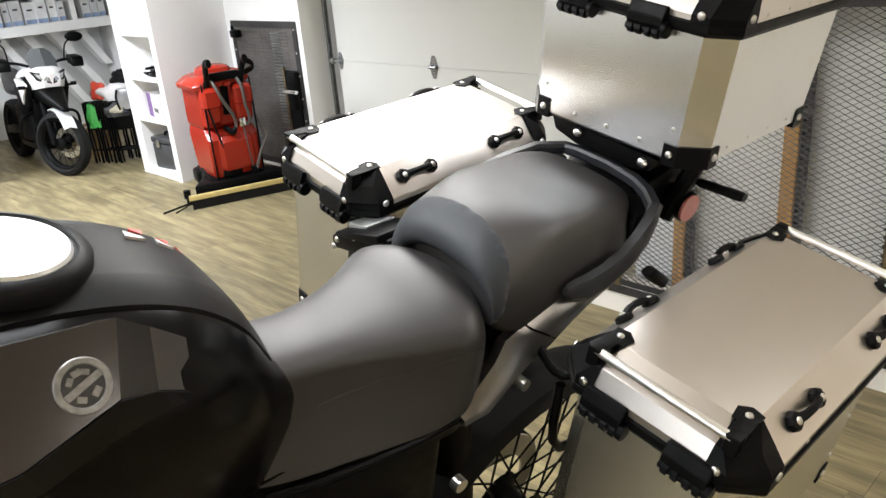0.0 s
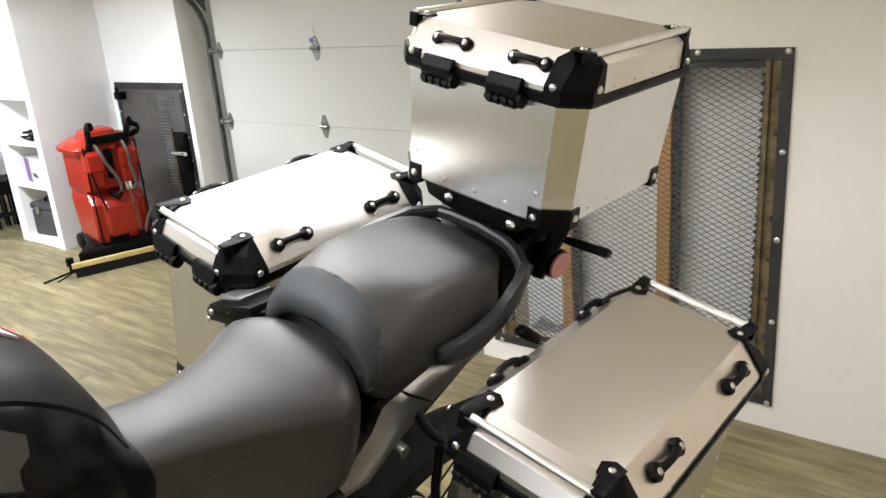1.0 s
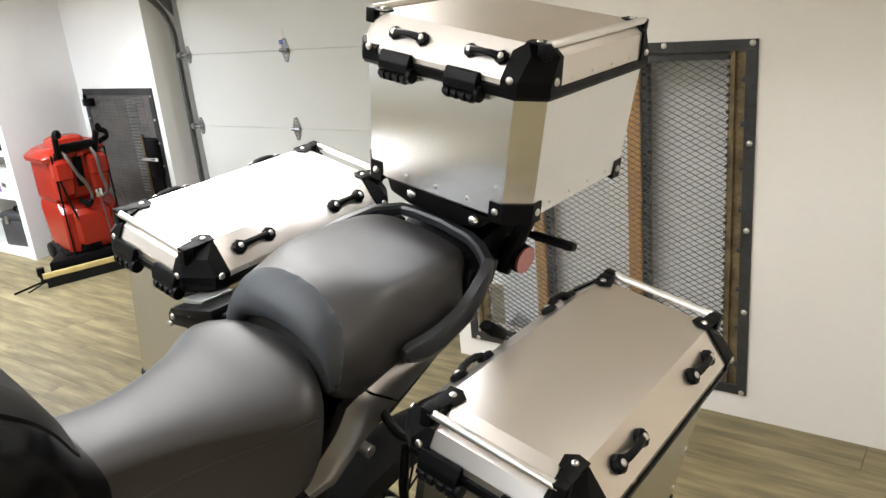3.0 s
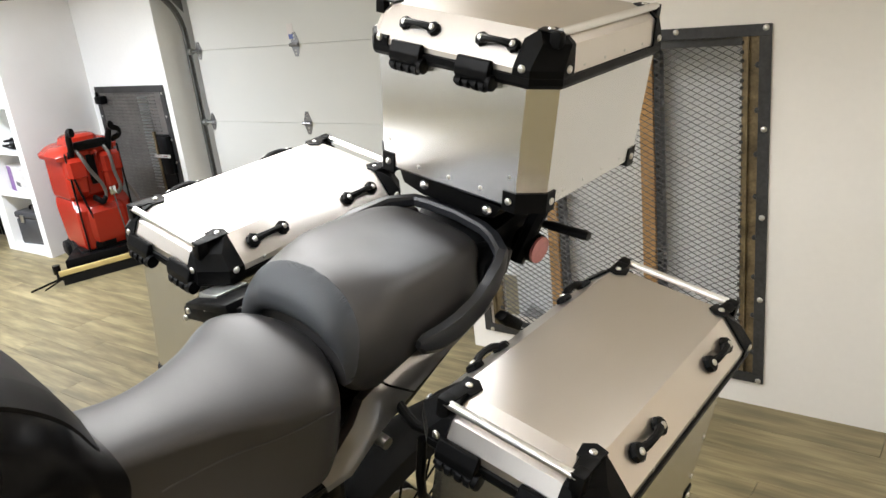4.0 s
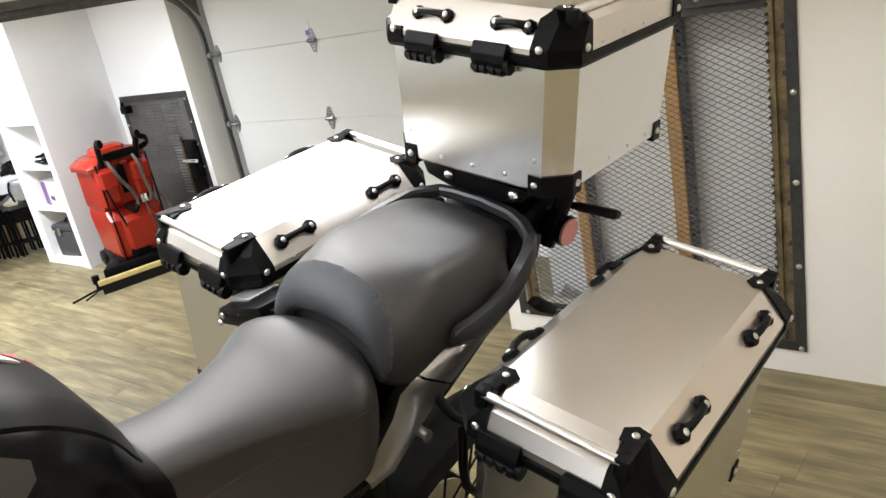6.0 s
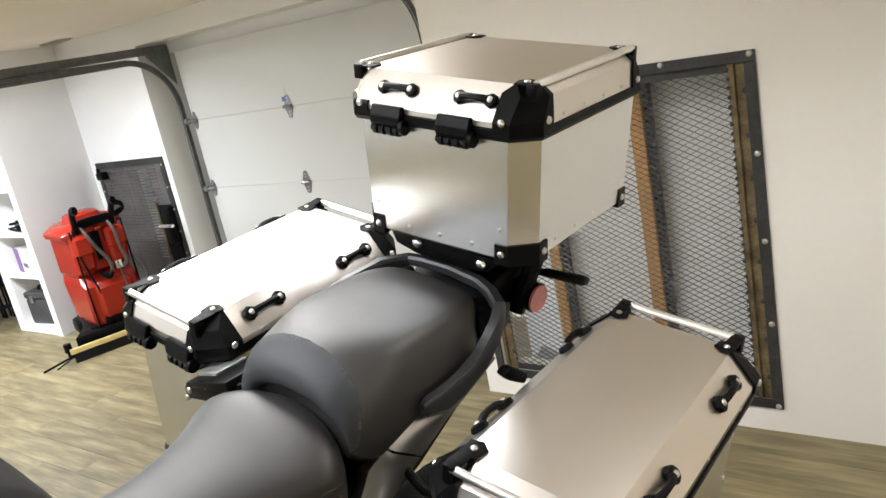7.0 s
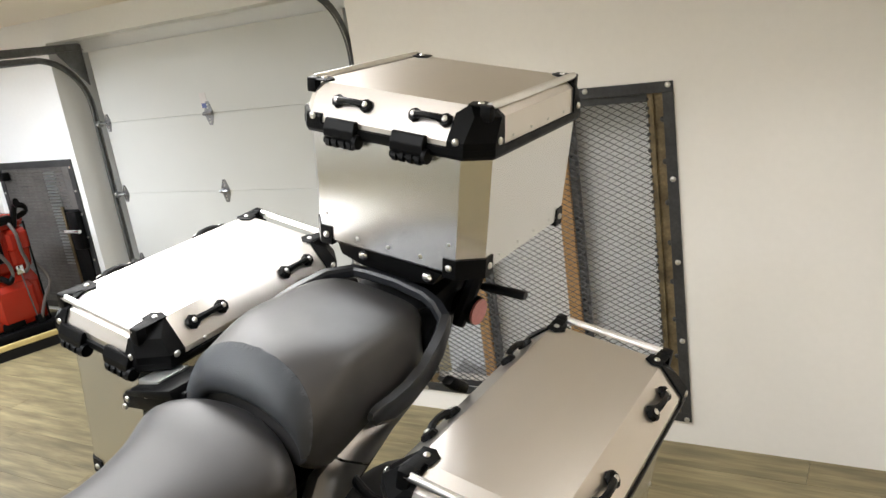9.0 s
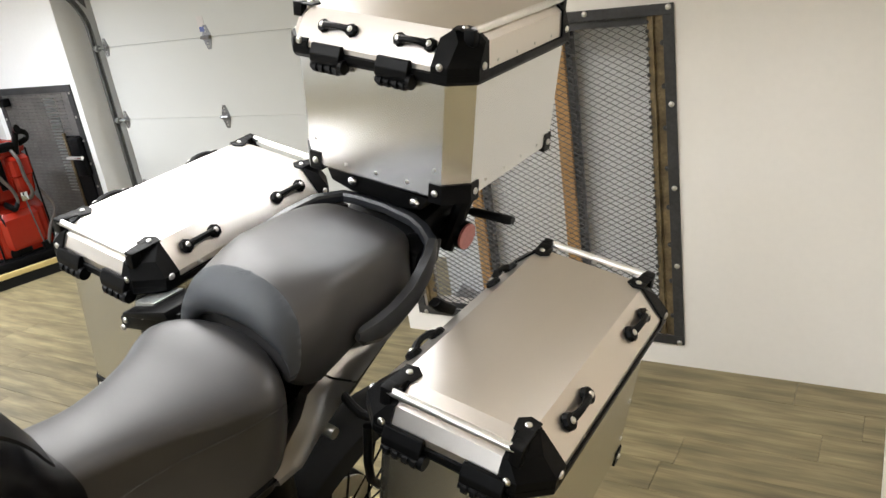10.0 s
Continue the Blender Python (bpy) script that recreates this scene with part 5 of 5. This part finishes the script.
    # latches
    for s in (-1, 1):
        for u in ((-hx * 0.42, hx * 0.30) if turn else (-hx * 0.40, hx * 0.45)):
            fm = Matrix.Translation((u, s * hy, body_h + 0.008)) @ pose(0, 0, 0, 0, 0, 0 if s < 0 else 180)
            bm = bmesh.new()
            add_prism(bm, [(-0.001, 0.018), (-0.008, 0.018), (-0.015, 0.002), (-0.015, -0.010), (-0.010, -0.016), (0.009, -0.016)], -0.031, 0.031, "x", 0.002, fm)
            la = part("latch", bm, BLACK, th, "black plastic latch", None)
            bm = bmesh.new()
            add_tube(bm, [fm @ Vector((-0.032, -0.007, -0.020)), fm @ Vector((0.032, -0.007, -0.020))], 0.0065, 10)
            for e in (-0.022, -0.008, 0.008, 0.022):
                add_tube(bm, [fm @ Vector((e - 0.004, -0.008, -0.021)), fm @ Vector((e + 0.004, -0.008, -0.021))], 0.0088, 10)
            add_tube(bm, [fm @ Vector((0.031, -0.008, -0.014)), fm @ Vector((0.038, -0.008, -0.014))], 0.0122, 14)
            part("latch_barrel", bm, BLACK, la)
    # rivets on the body sheet
    if turn:
        for s in (-1, 1):
            for zz in (0.055, 0.115, 0.180):
                for sx in (-1, 1):
                    stud((sx * (bx - cut - 0.012), s * by, zz), (0, s, 0), 0.0040, STEEL, body)
            for k in range(3):
                stud((-0.06 + 0.065 * k, s * by, 0.020), (0, s, 0), 0.0040, STEEL, body)
            for k in range(4):
                stud((s * bx, -0.10 + 0.065 * k, 0.020), (s, 0, 0), 0.0028, STEEL, body)
                stud((s * bx, -0.10 + 0.065 * k, body_h - 0.018), (s, 0, 0), 0.0028, STEEL, body)
                stud((s * hx, -0.10 + 0.065 * k, body_h + 0.022), (s, 0, 0), 0.0028, STEEL, lid)
    else:
        for s in (-1, 1):
            for zz in (0.06, 0.15, 0.24):
                for sy in (-1, 1):
                    stud((s * bx, sy * (by - cut - 0.012), zz), (s, 0, 0), 0.0040, STEEL, body)
            for k in range(3):
                stud((s * hx, -0.14 + 0.14 * k, body_h + 0.022), (s, 0, 0), 0.0040, STEEL, lid)
    return th


PANNIER = "brushed aluminium side pannier with black corner caps, on a motorcycle"
aluminium_case("aluminium_pannier", PANNIER, BIKE @ pose(0.384, 0.206, 0.863, 0, 0, 1.2), 0.143, 0.275, 0.318, 0.069, False, "motorcycle panniers")
aluminium_case("aluminium_pannier", PANNIER, BIKE @ pose(-0.359, 0.232, 0.867, 3.0, 0, 0), 0.142, 0.252, 0.318, 0.069, False, "motorcycle panniers")
aluminium_case("top_case", "large brushed aluminium top case with black corner caps", BIKE @ pose(0.024, 0.449, 1.366, 1.5, -2.6, 0), 0.184, 0.197, 0.205, 0.073, True)

# ------------------------------------------------------------------ unseen ceiling lamps
for lx, ly, ll, lw, watts, tint, beam_spread in LAMPS:
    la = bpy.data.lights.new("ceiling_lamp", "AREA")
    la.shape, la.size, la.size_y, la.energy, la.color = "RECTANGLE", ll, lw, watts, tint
    la.spread = radians(beam_spread)
    lo = new("unseen_lamp_light", la)
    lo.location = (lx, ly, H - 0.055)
    fx = thing("ceiling_light", "unseen white strip ceiling light with glowing diffuser", "ceiling light", pose(lx, ly, H), "ceiling lights")
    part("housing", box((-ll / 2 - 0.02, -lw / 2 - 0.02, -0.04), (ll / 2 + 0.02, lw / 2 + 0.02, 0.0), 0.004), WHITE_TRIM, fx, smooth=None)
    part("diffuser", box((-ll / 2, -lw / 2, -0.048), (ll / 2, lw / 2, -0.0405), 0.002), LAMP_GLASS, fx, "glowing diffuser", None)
for lx, ly, watts, tint in FILL_DOWNLIGHTS:
    la = bpy.data.lights.new("downlight", "SPOT")
    la.energy, la.color, la.spot_size, la.spot_blend, la.shadow_soft_size = watts, tint, radians(138), 0.6, 0.09
    lo = new("fill_downlight_light", la)
    lo.location = (lx, ly, H - 0.012)
    fx = thing("downlight", "unseen round ceiling downlight added to brighten the right wall", "ceiling light", pose(lx, ly, H), "ceiling lights")
    part("ring", lathe([(0.09, -0.0005), (0.12, -0.0005), (0.12, -0.006), (0.115, -0.009), (0.095, -0.009), (0.09, -0.006)], 28, None, True), WHITE_TRIM, fx)
    part("diffuser", lathe([(0.088, -0.0008), (0.088, -0.003), (0.02, -0.004)], 24), LAMP_GLASS, fx, "glowing diffuser")
vent = thing("ceiling_vent", "small dark ceiling air vent", "vent", pose(-4.75, 2.42, H))
part("frame", box((-0.13, -0.06, -0.008), (0.13, 0.06, -0.001), 0.002), ZINC, vent, smooth=None)
for k in range(5):
    part("slat", box((-0.12, -0.05 + k * 0.021, -0.014), (0.12, -0.038 + k * 0.021, -0.0085)), ZINC, vent, smooth=None)

# ------------------------------------------------------------------ parked motorcycles at the left
WHITE_PAINT = material("white_gloss_paint", (0.75, 0.75, 0.76), 0.25, noise_scale=8, noise_amount=0.03, coat=0.8)
GREEN_PAINT = material("green_gloss_paint", (0.06, 0.42, 0.08), 0.3, noise_scale=8, noise_amount=0.05, coat=0.8)
ORANGE_RED = material("bright_red_paint", (0.65, 0.06, 0.03), 0.3, noise_scale=8, noise_amount=0.05, coat=0.8)
GLASSY = material("smoked_screen", (0.10, 0.11, 0.12), 0.12, noise_scale=6, noise_amount=0.1, coat=0.5)
HEADLAMP = material("headlamp_lens", (0.6, 0.62, 0.66), 0.08, 0.6, noise_scale=30, noise_amount=0.2, coat=1.0)


def parked_motorcycle(m, label, body, accent, screen=True):
    """A parked adventure motorcycle; local -y is forward, the ground is z = 0."""
    th = thing("parked_motorcycle", label, "motorcycle", m, "parked motorcycles")
    wheel("front_wheel", (0, -0.72, 0.32), 0.32, 0.12, BLACK_METAL, th, 20, 26)
    wheel("rear_wheel", (0, 0.72, 0.32), 0.32, 0.16, BLACK_METAL, th, 20)
    for sx in (-1, 1):
        part("fork_leg", tube([(sx * 0.085, -0.72, 0.32), (sx * 0.08, -0.46, 0.95)], 0.026, 10), BLACK_METAL, th)
    part("caliper", box((0.075, -0.68, 0.42), (0.115, -0.60, 0.50), 0.012), YELLOW, th, "gold brake caliper")
    part("fork_tube", tube([(0.10, -0.66, 0.46), (0.085, -0.53, 0.78)], 0.018, 8), STEEL, th, "bright fork tube")
    part("mudguard", loft([[(x, -0.72 + 0.35 * math.cos(a), 0.34 + 0.35 * math.sin(a) - abs(x) * 0.3) for x in (-0.06, 0, 0.06)] + [(x, -0.72 + 0.338 * math.cos(a), 0.34 + 0.338 * math.sin(a) - abs(x) * 0.3) for x in (0.06, 0, -0.06)] for a in [radians(45 + 13 * i) for i in range(9)]]), body, th)
    part("beak", loft([arch(-0.98, 0.03, 0.70, 0.67, 0.66), arch(-0.80, 0.08, 0.80, 0.72, 0.70), arch(-0.62, 0.13, 0.90, 0.80, 0.74), arch(-0.45, 0.16, 0.95, 0.84, 0.76)]), BLACK, th)
    part("front_cowl", loft([arch(-0.72, 0.08, 1.00, 0.94, 0.88), arch(-0.64, 0.15, 1.06, 0.96, 0.86), arch(-0.50, 0.18, 1.08, 0.96, 0.84)]), body, th)
    for sx in (-1, 1):
        part("headlamp", loft([[(sx * 0.02, -0.735, 0.93), (sx * 0.11, -0.71, 0.96), (sx * 0.14, -0.66, 1.01), (sx * 0.04, -0.72, 0.985)], [(sx * 0.02, -0.70, 0.93), (sx * 0.11, -0.67, 0.96), (sx * 0.14, -0.62, 1.01), (sx * 0.04, -0.68, 0.985)]]), HEADLAMP, th)
        part("headlamp_bezel", loft([[(sx * 0.008, -0.732, 0.91), (sx * 0.125, -0.70, 0.945), (sx * 0.16, -0.64, 1.03), (sx * 0.03, -0.715, 1.0)], [(sx * 0.008, -0.69, 0.91), (sx * 0.125, -0.66, 0.945), (sx * 0.16, -0.60, 1.03), (sx * 0.03, -0.67, 1.0)]]), BLACK, th)
        part("side_fairing", prism([(-0.52, 0.98), (-0.20, 0.95), (-0.12, 0.80), (-0.30, 0.58), (-0.46, 0.66), (-0.58, 0.86)], sx * 0.15, sx * 0.195, "x", 0.015), BLACK, th)
        part("accent_panel", prism([(-0.60, 0.90), (-0.40, 0.97), (-0.22, 0.94), (-0.34, 0.84), (-0.40, 0.70), (-0.46, 0.80)], sx * 0.190, sx * 0.212, "x", 0.008), body, th)
        part("lower_panel", prism([(-0.34, 0.66), (-0.20, 0.72), (-0.16, 0.60), (-0.28, 0.52)], sx * 0.188, sx * 0.205, "x", 0.008), accent, th)
        part("hand_guard", prism([(-0.52, 1.03), (-0.36, 1.07), (-0.34, 1.15), (-0.50, 1.13)], sx * 0.28, sx * 0.40, "x", 0.015), BLACK, th)
        part("mirror_stem", tube(smooth_path([(sx * 0.26, -0.36, 1.10), (sx * 0.28, -0.38, 1.24), (sx * 0.34, -0.38, 1.30)], 4), 0.008, 8), BLACK, th)
        mm = Matrix.Translation((sx * 0.38, -0.39, 1.32)) @ Matrix.Diagonal((0.09, 0.022, 0.05, 1))
        bm = bmesh.new()
        bmesh.ops.create_uvsphere(bm, u_segments=16, v_segments=8, radius=1.0, matrix=mm)
        part("mirror", bm, BLACK, th, "", 60)
        part("crash_bar", tube(smooth_path([(sx * 0.12, -0.40, 0.62), (sx * 0.26, -0.46, 0.58), (sx * 0.27, -0.40, 0.38), (sx * 0.10, -0.30, 0.30)], 4), 0.014, 8), BLACK_METAL, th)
        part("indicator", tube([(sx * 0.18, -0.56, 0.88), (sx * 0.27, -0.56, 0.88)], 0.018, 8), BLACK, th)
    if screen:
        rings = [[(-w, y, z), (0, y - 0.05, z + 0.005), (w, y, z), (w, y + 0.006, z), (0, y - 0.044, z + 0.005), (-w, y + 0.006, z)] for w, y, z in ((0.13, -0.56, 1.05), (0.13, -0.52, 1.12), (0.105, -0.48, 1.19), (0.06, -0.45, 1.23))]
        part("windscreen", loft(rings), GLASSY, th, "smoked windscreen")
    part("handlebar", tube(smooth_path([(-0.40, -0.34, 1.09), (-0.22, -0.38, 1.10), (0, -0.42, 1.04), (0.22, -0.38, 1.10), (0.40, -0.34, 1.09)], 4), 0.014, 8), BLACK, th)
    part("fuel_tank", loft([arch(a, b, c, d, 0.76) for a, b, c, d in spline([(-0.45, 0.12, 1.0, 0.88), (-0.30, 0.18, 1.05, 0.90), (-0.12, 0.17, 1.02, 0.88), (0.02, 0.10, 0.90, 0.82)], 4)]), body, th, "", 50)
    part("seat", loft([arch(a, b, c, d, 0.74) for a, b, c, d in spline([(0.0, 0.10, 0.88, 0.82), (0.20, 0.15, 0.86, 0.78), (0.38, 0.15, 0.90, 0.80), (0.62, 0.11, 0.97, 0.86), (0.78, 0.07, 0.98, 0.90)], 4)]), SEAT, th, "", 50)
    part("engine", box((-0.16, -0.40, 0.22), (0.16, 0.14, 0.62), 0.05), BLACK_METAL, th)
    part("radiator", box((-0.14, -0.46, 0.46), (0.14, -0.40, 0.78), 0.01), BLACK, th)
    part("frame_beam", prism([(-0.42, 0.90), (0.30, 0.62), (0.30, 0.50), (-0.42, 0.72)], -0.12, 0.12, "x", 0.02), BLACK_METAL, th)
    part("swing_arm", prism([(0.05, 0.36), (0.74, 0.28), (0.74, 0.36), (0.05, 0.46)], -0.12, 0.12, "x", 0.01), BLACK_METAL, th)
    part("tail", prism([(0.50, 0.82), (0.92, 0.92), (0.88, 0.98), (0.50, 0.92)], -0.09, 0.09, "x", 0.015), body, th)
    part("exhaust", tube([(0.17, 0.10, 0.36), (0.20, 0.45, 0.46), (0.20, 0.80, 0.58)], [0.035, 0.055, 0.055], 12), STEEL, th)
    part("side_stand", tube([(0.12, 0.0, 0.25), (0.26, 0.02, 0.012)], 0.014, 8), BLACK_METAL, th)
    return th


parked_motorcycle(pose(-6.79, 1.46, 0, 0, 4, 88) @ Matrix.Scale(0.86, 4), "white adventure motorcycle with twin headlamps, parked on the floor", WHITE_PAINT, BLACK)
parked_motorcycle(pose(-7.35, 0.92, 0, 0, 6, 84) @ Matrix.Scale(0.86, 4), "white and black motorcycle parked beside another motorcycle", WHITE_PAINT, BLACK, False)

# stacked folding chairs with riding gear heaped on them, behind the motorcycles
def folded_chair(m):
    th = thing("folding_chair", "dark folded metal chair stacked upright against others", "chair", m, "stacked folding chairs")
    for sx in (-1, 1):
        part("leg", tube([(sx * 0.155, 0.0, 0.0), (sx * 0.15, 0.03, 0.55)], 0.011, 8), BLACK_METAL, th)
        part("leg", tube([(sx * 0.13, 0.03, 0.0), (sx * 0.13, -0.005, 0.40)], 0.009, 8), BLACK_METAL, th)
    part("seat", box((-0.12, 0.008, 0.30), (0.12, 0.026, 0.50), 0.006), BLACK, th)
    part("backrest", box((-0.145, 0.02, 0.42), (0.145, 0.036, 0.56), 0.006), BLACK, th)
    part("stretcher", tube([(-0.155, 0.0, 0.12), (0.155, 0.0, 0.12)], 0.008, 8), BLACK_METAL, th)
    return th


fc = folded_chair(pose(-6.30, 1.90, 0, 6, 0, 62))
for k in range(1, 5):
    copy_thing(fc, pose(-6.30 + 0.065 * k * 0.9, 1.90 + 0.065 * k * 0.5 + 0.01 * (k % 2), 0, 6, 0, 62 + 3 * (k % 2)))


def soft_heap(name, label, category, m, size, mat, seed):
    """A soft crumpled bundle, flat underneath."""
    bm = bmesh.new()
    bmesh.ops.create_icosphere(bm, subdivisions=4, radius=1.0)
    for v in bm.verts:
        q = v.co * 1.7 + Vector((seed * 3.1, seed * 1.7, 0))
        v.co *= 1 + 0.35 * noise.noise(q) + 0.16 * noise.noise(q * 3.1) + 0.06 * noise.noise(q * 8)
        v.co.z = max(v.co.z, -0.55)
        v.co = Vector((v.co.x * size[0], v.co.y * size[1], (v.co.z + 0.55) * size[2]))
    ob = tagged(new(name, mesh_of(name, bm, mat, 70)), label, category)
    ob.matrix_basis = m
    return ob


PALE_CLOTH = material("pale_cloth", (0.48, 0.44, 0.34), 0.8, noise_scale=20, noise_amount=0.15)
soft_heap("jacket", "crumpled white and grey riding jacket on folded chairs", "jacket", pose(-6.16, 2.02, 0.53, 0, 0, 60), (0.17, 0.09, 0.11), BOX_WHITE, 1)
soft_heap("bag", "small black cloth bag on a crumpled jacket", "bag", pose(-6.16, 2.07, 0.655, 0, 12, 70), (0.10, 0.07, 0.09), BLACK, 2)
soft_heap("cap", "bright red cloth cap on folded chairs", "cap", pose(-6.28, 1.90, 0.57, 0, 0, 20), (0.085, 0.06, 0.09), ORANGE_RED, 3)
soft_heap("safety_vest", "bright green safety vest hanging over folded chairs", "vest", pose(-6.28, 1.80, 0.33, 0, 0, 60), (0.055, 0.05, 0.15), GREEN_PAINT, 4)
soft_heap("riding_trousers", "dark grey riding trousers hanging over folded chairs", "trousers", pose(-6.10, 1.95, 0.42, 0, 0, 60), (0.11, 0.06, 0.09), DARK_GREY, 6)
soft_heap("glove", "pale cloth glove lying on dark riding trousers", "glove", pose(-6.06, 1.93, 0.46, 0, 0, 60), (0.055, 0.03, 0.04), PALE_CLOTH, 7)
rucksack = thing("rucksack", "grey rucksack with black straps on folded chairs", "bag", pose(-6.06, 2.02, 0.47, 0, 0, 62))
part("pouch", box((-0.08, -0.05, 0), (0.08, 0.06, 0.19), 0.035), PLASTIC_WRAP, rucksack)
for sx in (-1, 1):
    part("strap", tube(smooth_path([(sx * 0.05, -0.045, 0.18), (sx * 0.065, -0.085, 0.12), (sx * 0.055, -0.07, 0.03), (sx * 0.05, -0.045, 0.0)], 4), 0.009, 8), BLACK, rucksack)
CARD = material("brown_card", (0.34, 0.21, 0.09), 0.7, noise_scale=10, noise_amount=0.1, fine_scale=60, fine_amount=0.05)
for m, sz in ((pose(-6.75, 1.95, 0, 0, 0, 20), (0.17, 0.13, 0.27)), (pose(-8.0, 1.05, 0, 0, 0, 8), (0.2, 0.2, 0.72))):
    cb = thing("cardboard_box", "closed brown cardboard box standing on the floor", "box", m, "cardboard boxes")
    part("box_body", box((-sz[0], -sz[1], 0), (sz[0], sz[1], sz[2]), 0.004), CARD, cb, smooth=None)
    part("tape", box((-0.025, -sz[1] - 0.0015, sz[2] * 0.6), (0.025, sz[1] + 0.0015, sz[2] + 0.0015)), DECAL_WHITE, cb, smooth=None)

# ------------------------------------------------------------------ floor of oak-look planks
def plank_material():
    mat = bpy.data.materials.new("oak_look_plank")
    mat.use_nodes = True
    nt = mat.node_tree
    b = nt.nodes["Principled BSDF"]
    geo = nt.nodes.new("ShaderNodeNewGeometry")
    info = nt.nodes.new("ShaderNodeObjectInfo")
    # shift the grain by a random amount for every plank
    add = nt.nodes.new("ShaderNodeMath")
    add.operation = "ADD"
    nt.links.new(info.outputs["Random"], add.inputs[0])
    nt.links.new(geo.outputs["Random Per Island"], add.inputs[1])
    mul = nt.nodes.new("ShaderNodeMath")
    mul.operation = "MULTIPLY"
    mul.inputs[1].default_value = 37.0
    nt.links.new(add.outputs[0], mul.inputs[0])
    off = nt.nodes.new("ShaderNodeCombineXYZ")
    nt.links.new(mul.outputs[0], off.inputs[0])
    nt.links.new(mul.outputs[0], off.inputs[2])
    vadd = nt.nodes.new("ShaderNodeVectorMath")
    nt.links.new(geo.outputs["Position"], vadd.inputs[0])
    nt.links.new(off.outputs[0], vadd.inputs[1])
    def grain(scale, detail):
        mp = nt.nodes.new("ShaderNodeMapping")
        mp.inputs["Scale"].default_value = scale
        nt.links.new(vadd.outputs[0], mp.inputs["Vector"])
        n = nt.nodes.new("ShaderNodeTexNoise")
        n.inputs["Scale"].default_value = 1.0
        n.inputs["Detail"].default_value = detail
        nt.links.new(mp.outputs[0], n.inputs["Vector"])
        return n
    broad = grain((3.2, 21, 5), 3)
    fine = grain((7, 150, 20), 5)
    ramp = nt.nodes.new("ShaderNodeValToRGB")
    ramp.color_ramp.elements[0].position, ramp.color_ramp.elements[0].color = 0.30, (0.132, 0.106, 0.056, 1)
    ramp.color_ramp.elements[1].position, ramp.color_ramp.elements[1].color = 0.70, (0.305, 0.253, 0.136, 1)
    e = ramp.color_ramp.elements.new(0.5)
    e.color = (0.205, 0.167, 0.088, 1)
    nt.links.new(broad.outputs[0], ramp.inputs[0])
    mr = nt.nodes.new("ShaderNodeMapRange")
    mr.inputs["From Min"].default_value, mr.inputs["From Max"].default_value, mr.inputs["To Min"].default_value, mr.inputs["To Max"].default_value = 0.3, 0.7, 0.85, 1.12
    nt.links.new(fine.outputs[0], mr.inputs["Value"])
    mix = nt.nodes.new("ShaderNodeMix")
    mix.data_type, mix.blend_type = "RGBA", "MULTIPLY"
    mix.inputs["Factor"].default_value = 1
    nt.links.new(ramp.outputs[0], mix.inputs["A"])
    nt.links.new(mr.outputs[0], mix.inputs["B"])
    mr2 = nt.nodes.new("ShaderNodeMapRange")
    mr2.inputs["To Min"].default_value, mr2.inputs["To Max"].default_value, mr2.inputs["From Max"].default_value = 0.78, 1.20, 2.0
    nt.links.new(add.outputs[0], mr2.inputs["Value"])
    mix2 = nt.nodes.new("ShaderNodeMix")
    mix2.data_type, mix2.blend_type = "RGBA", "MULTIPLY"
    mix2.inputs["Factor"].default_value = 1
    nt.links.new(mix.outputs["Result"], mix2.inputs["A"])
    nt.links.new(mr2.outputs[0], mix2.inputs["B"])
    nt.links.new(mix2.outputs["Result"], b.inputs["Base Color"])
    b.inputs["Roughness"].default_value = 0.5
    bp = nt.nodes.new("ShaderNodeBump")
    bp.inputs["Strength"].default_value = 0.15
    bp.inputs["Distance"].default_value = 0.001
    nt.links.new(fine.outputs[0], bp.inputs["Height"])
    nt.links.new(bp.outputs[0], b.inputs["Normal"])
    return mat


PLANK = plank_material()
floor = structure("floor", box((-11.0, -4.7, -0.12), (3.7, 3.2, -0.008)), material("floor_joint", (0.10, 0.07, 0.04), 0.8, noise_scale=5, noise_amount=0.2), "oak-look vinyl plank floor", "floor")
PW, PL = 0.152, 1.22
shared = None
far_v, far_f = [], []
random.seed(4)
yv = -4.6
while yv < 2.8:
    xo = -10.9 - random.uniform(0, PL)
    while xo < 3.6:
        x0, x1 = max(xo, -10.9), min(xo + PL, 3.6)
        if x1 - x0 > 0.05:
            whole = abs((x1 - x0) - PL) < 1e-6
            if whole and -5.4 < xo < 0.9 and yv > 0.0 - 0.3:
                if shared is None:
                    shared = mesh_of("plank", box((0.0006, 0.0006, -0.008), (PL - 0.0006, PW - 0.0006, 0.0), 0.0008), PLANK)
                p = new("plank", shared)
                p.location = (xo, yv, 0)
                p.parent = floor
            else:
                q = len(far_v)
                a, b, c, d = x0 + 0.0006, x1 - 0.0006, yv + 0.0006, yv + PW - 0.0006
                far_v += [(a, c, -0.008), (b, c, -0.008), (b, d, -0.008), (a, d, -0.008), (a, c, 0), (b, c, 0), (b, d, 0), (a, d, 0)]
                far_f += [(q + 4, q + 5, q + 6, q + 7), (q, q + 1, q + 5, q + 4), (q + 1, q + 2, q + 6, q + 5), (q + 2, q + 3, q + 7, q + 6), (q + 3, q, q + 4, q + 7)]
        xo += PL
    yv += PW
me = bpy.data.meshes.new("planks")
me.from_pydata(far_v, [], far_f)
me.materials.append(PLANK)
rest = new("planks", me)
rest.parent = floor
tagged(rest, kind="stuff")
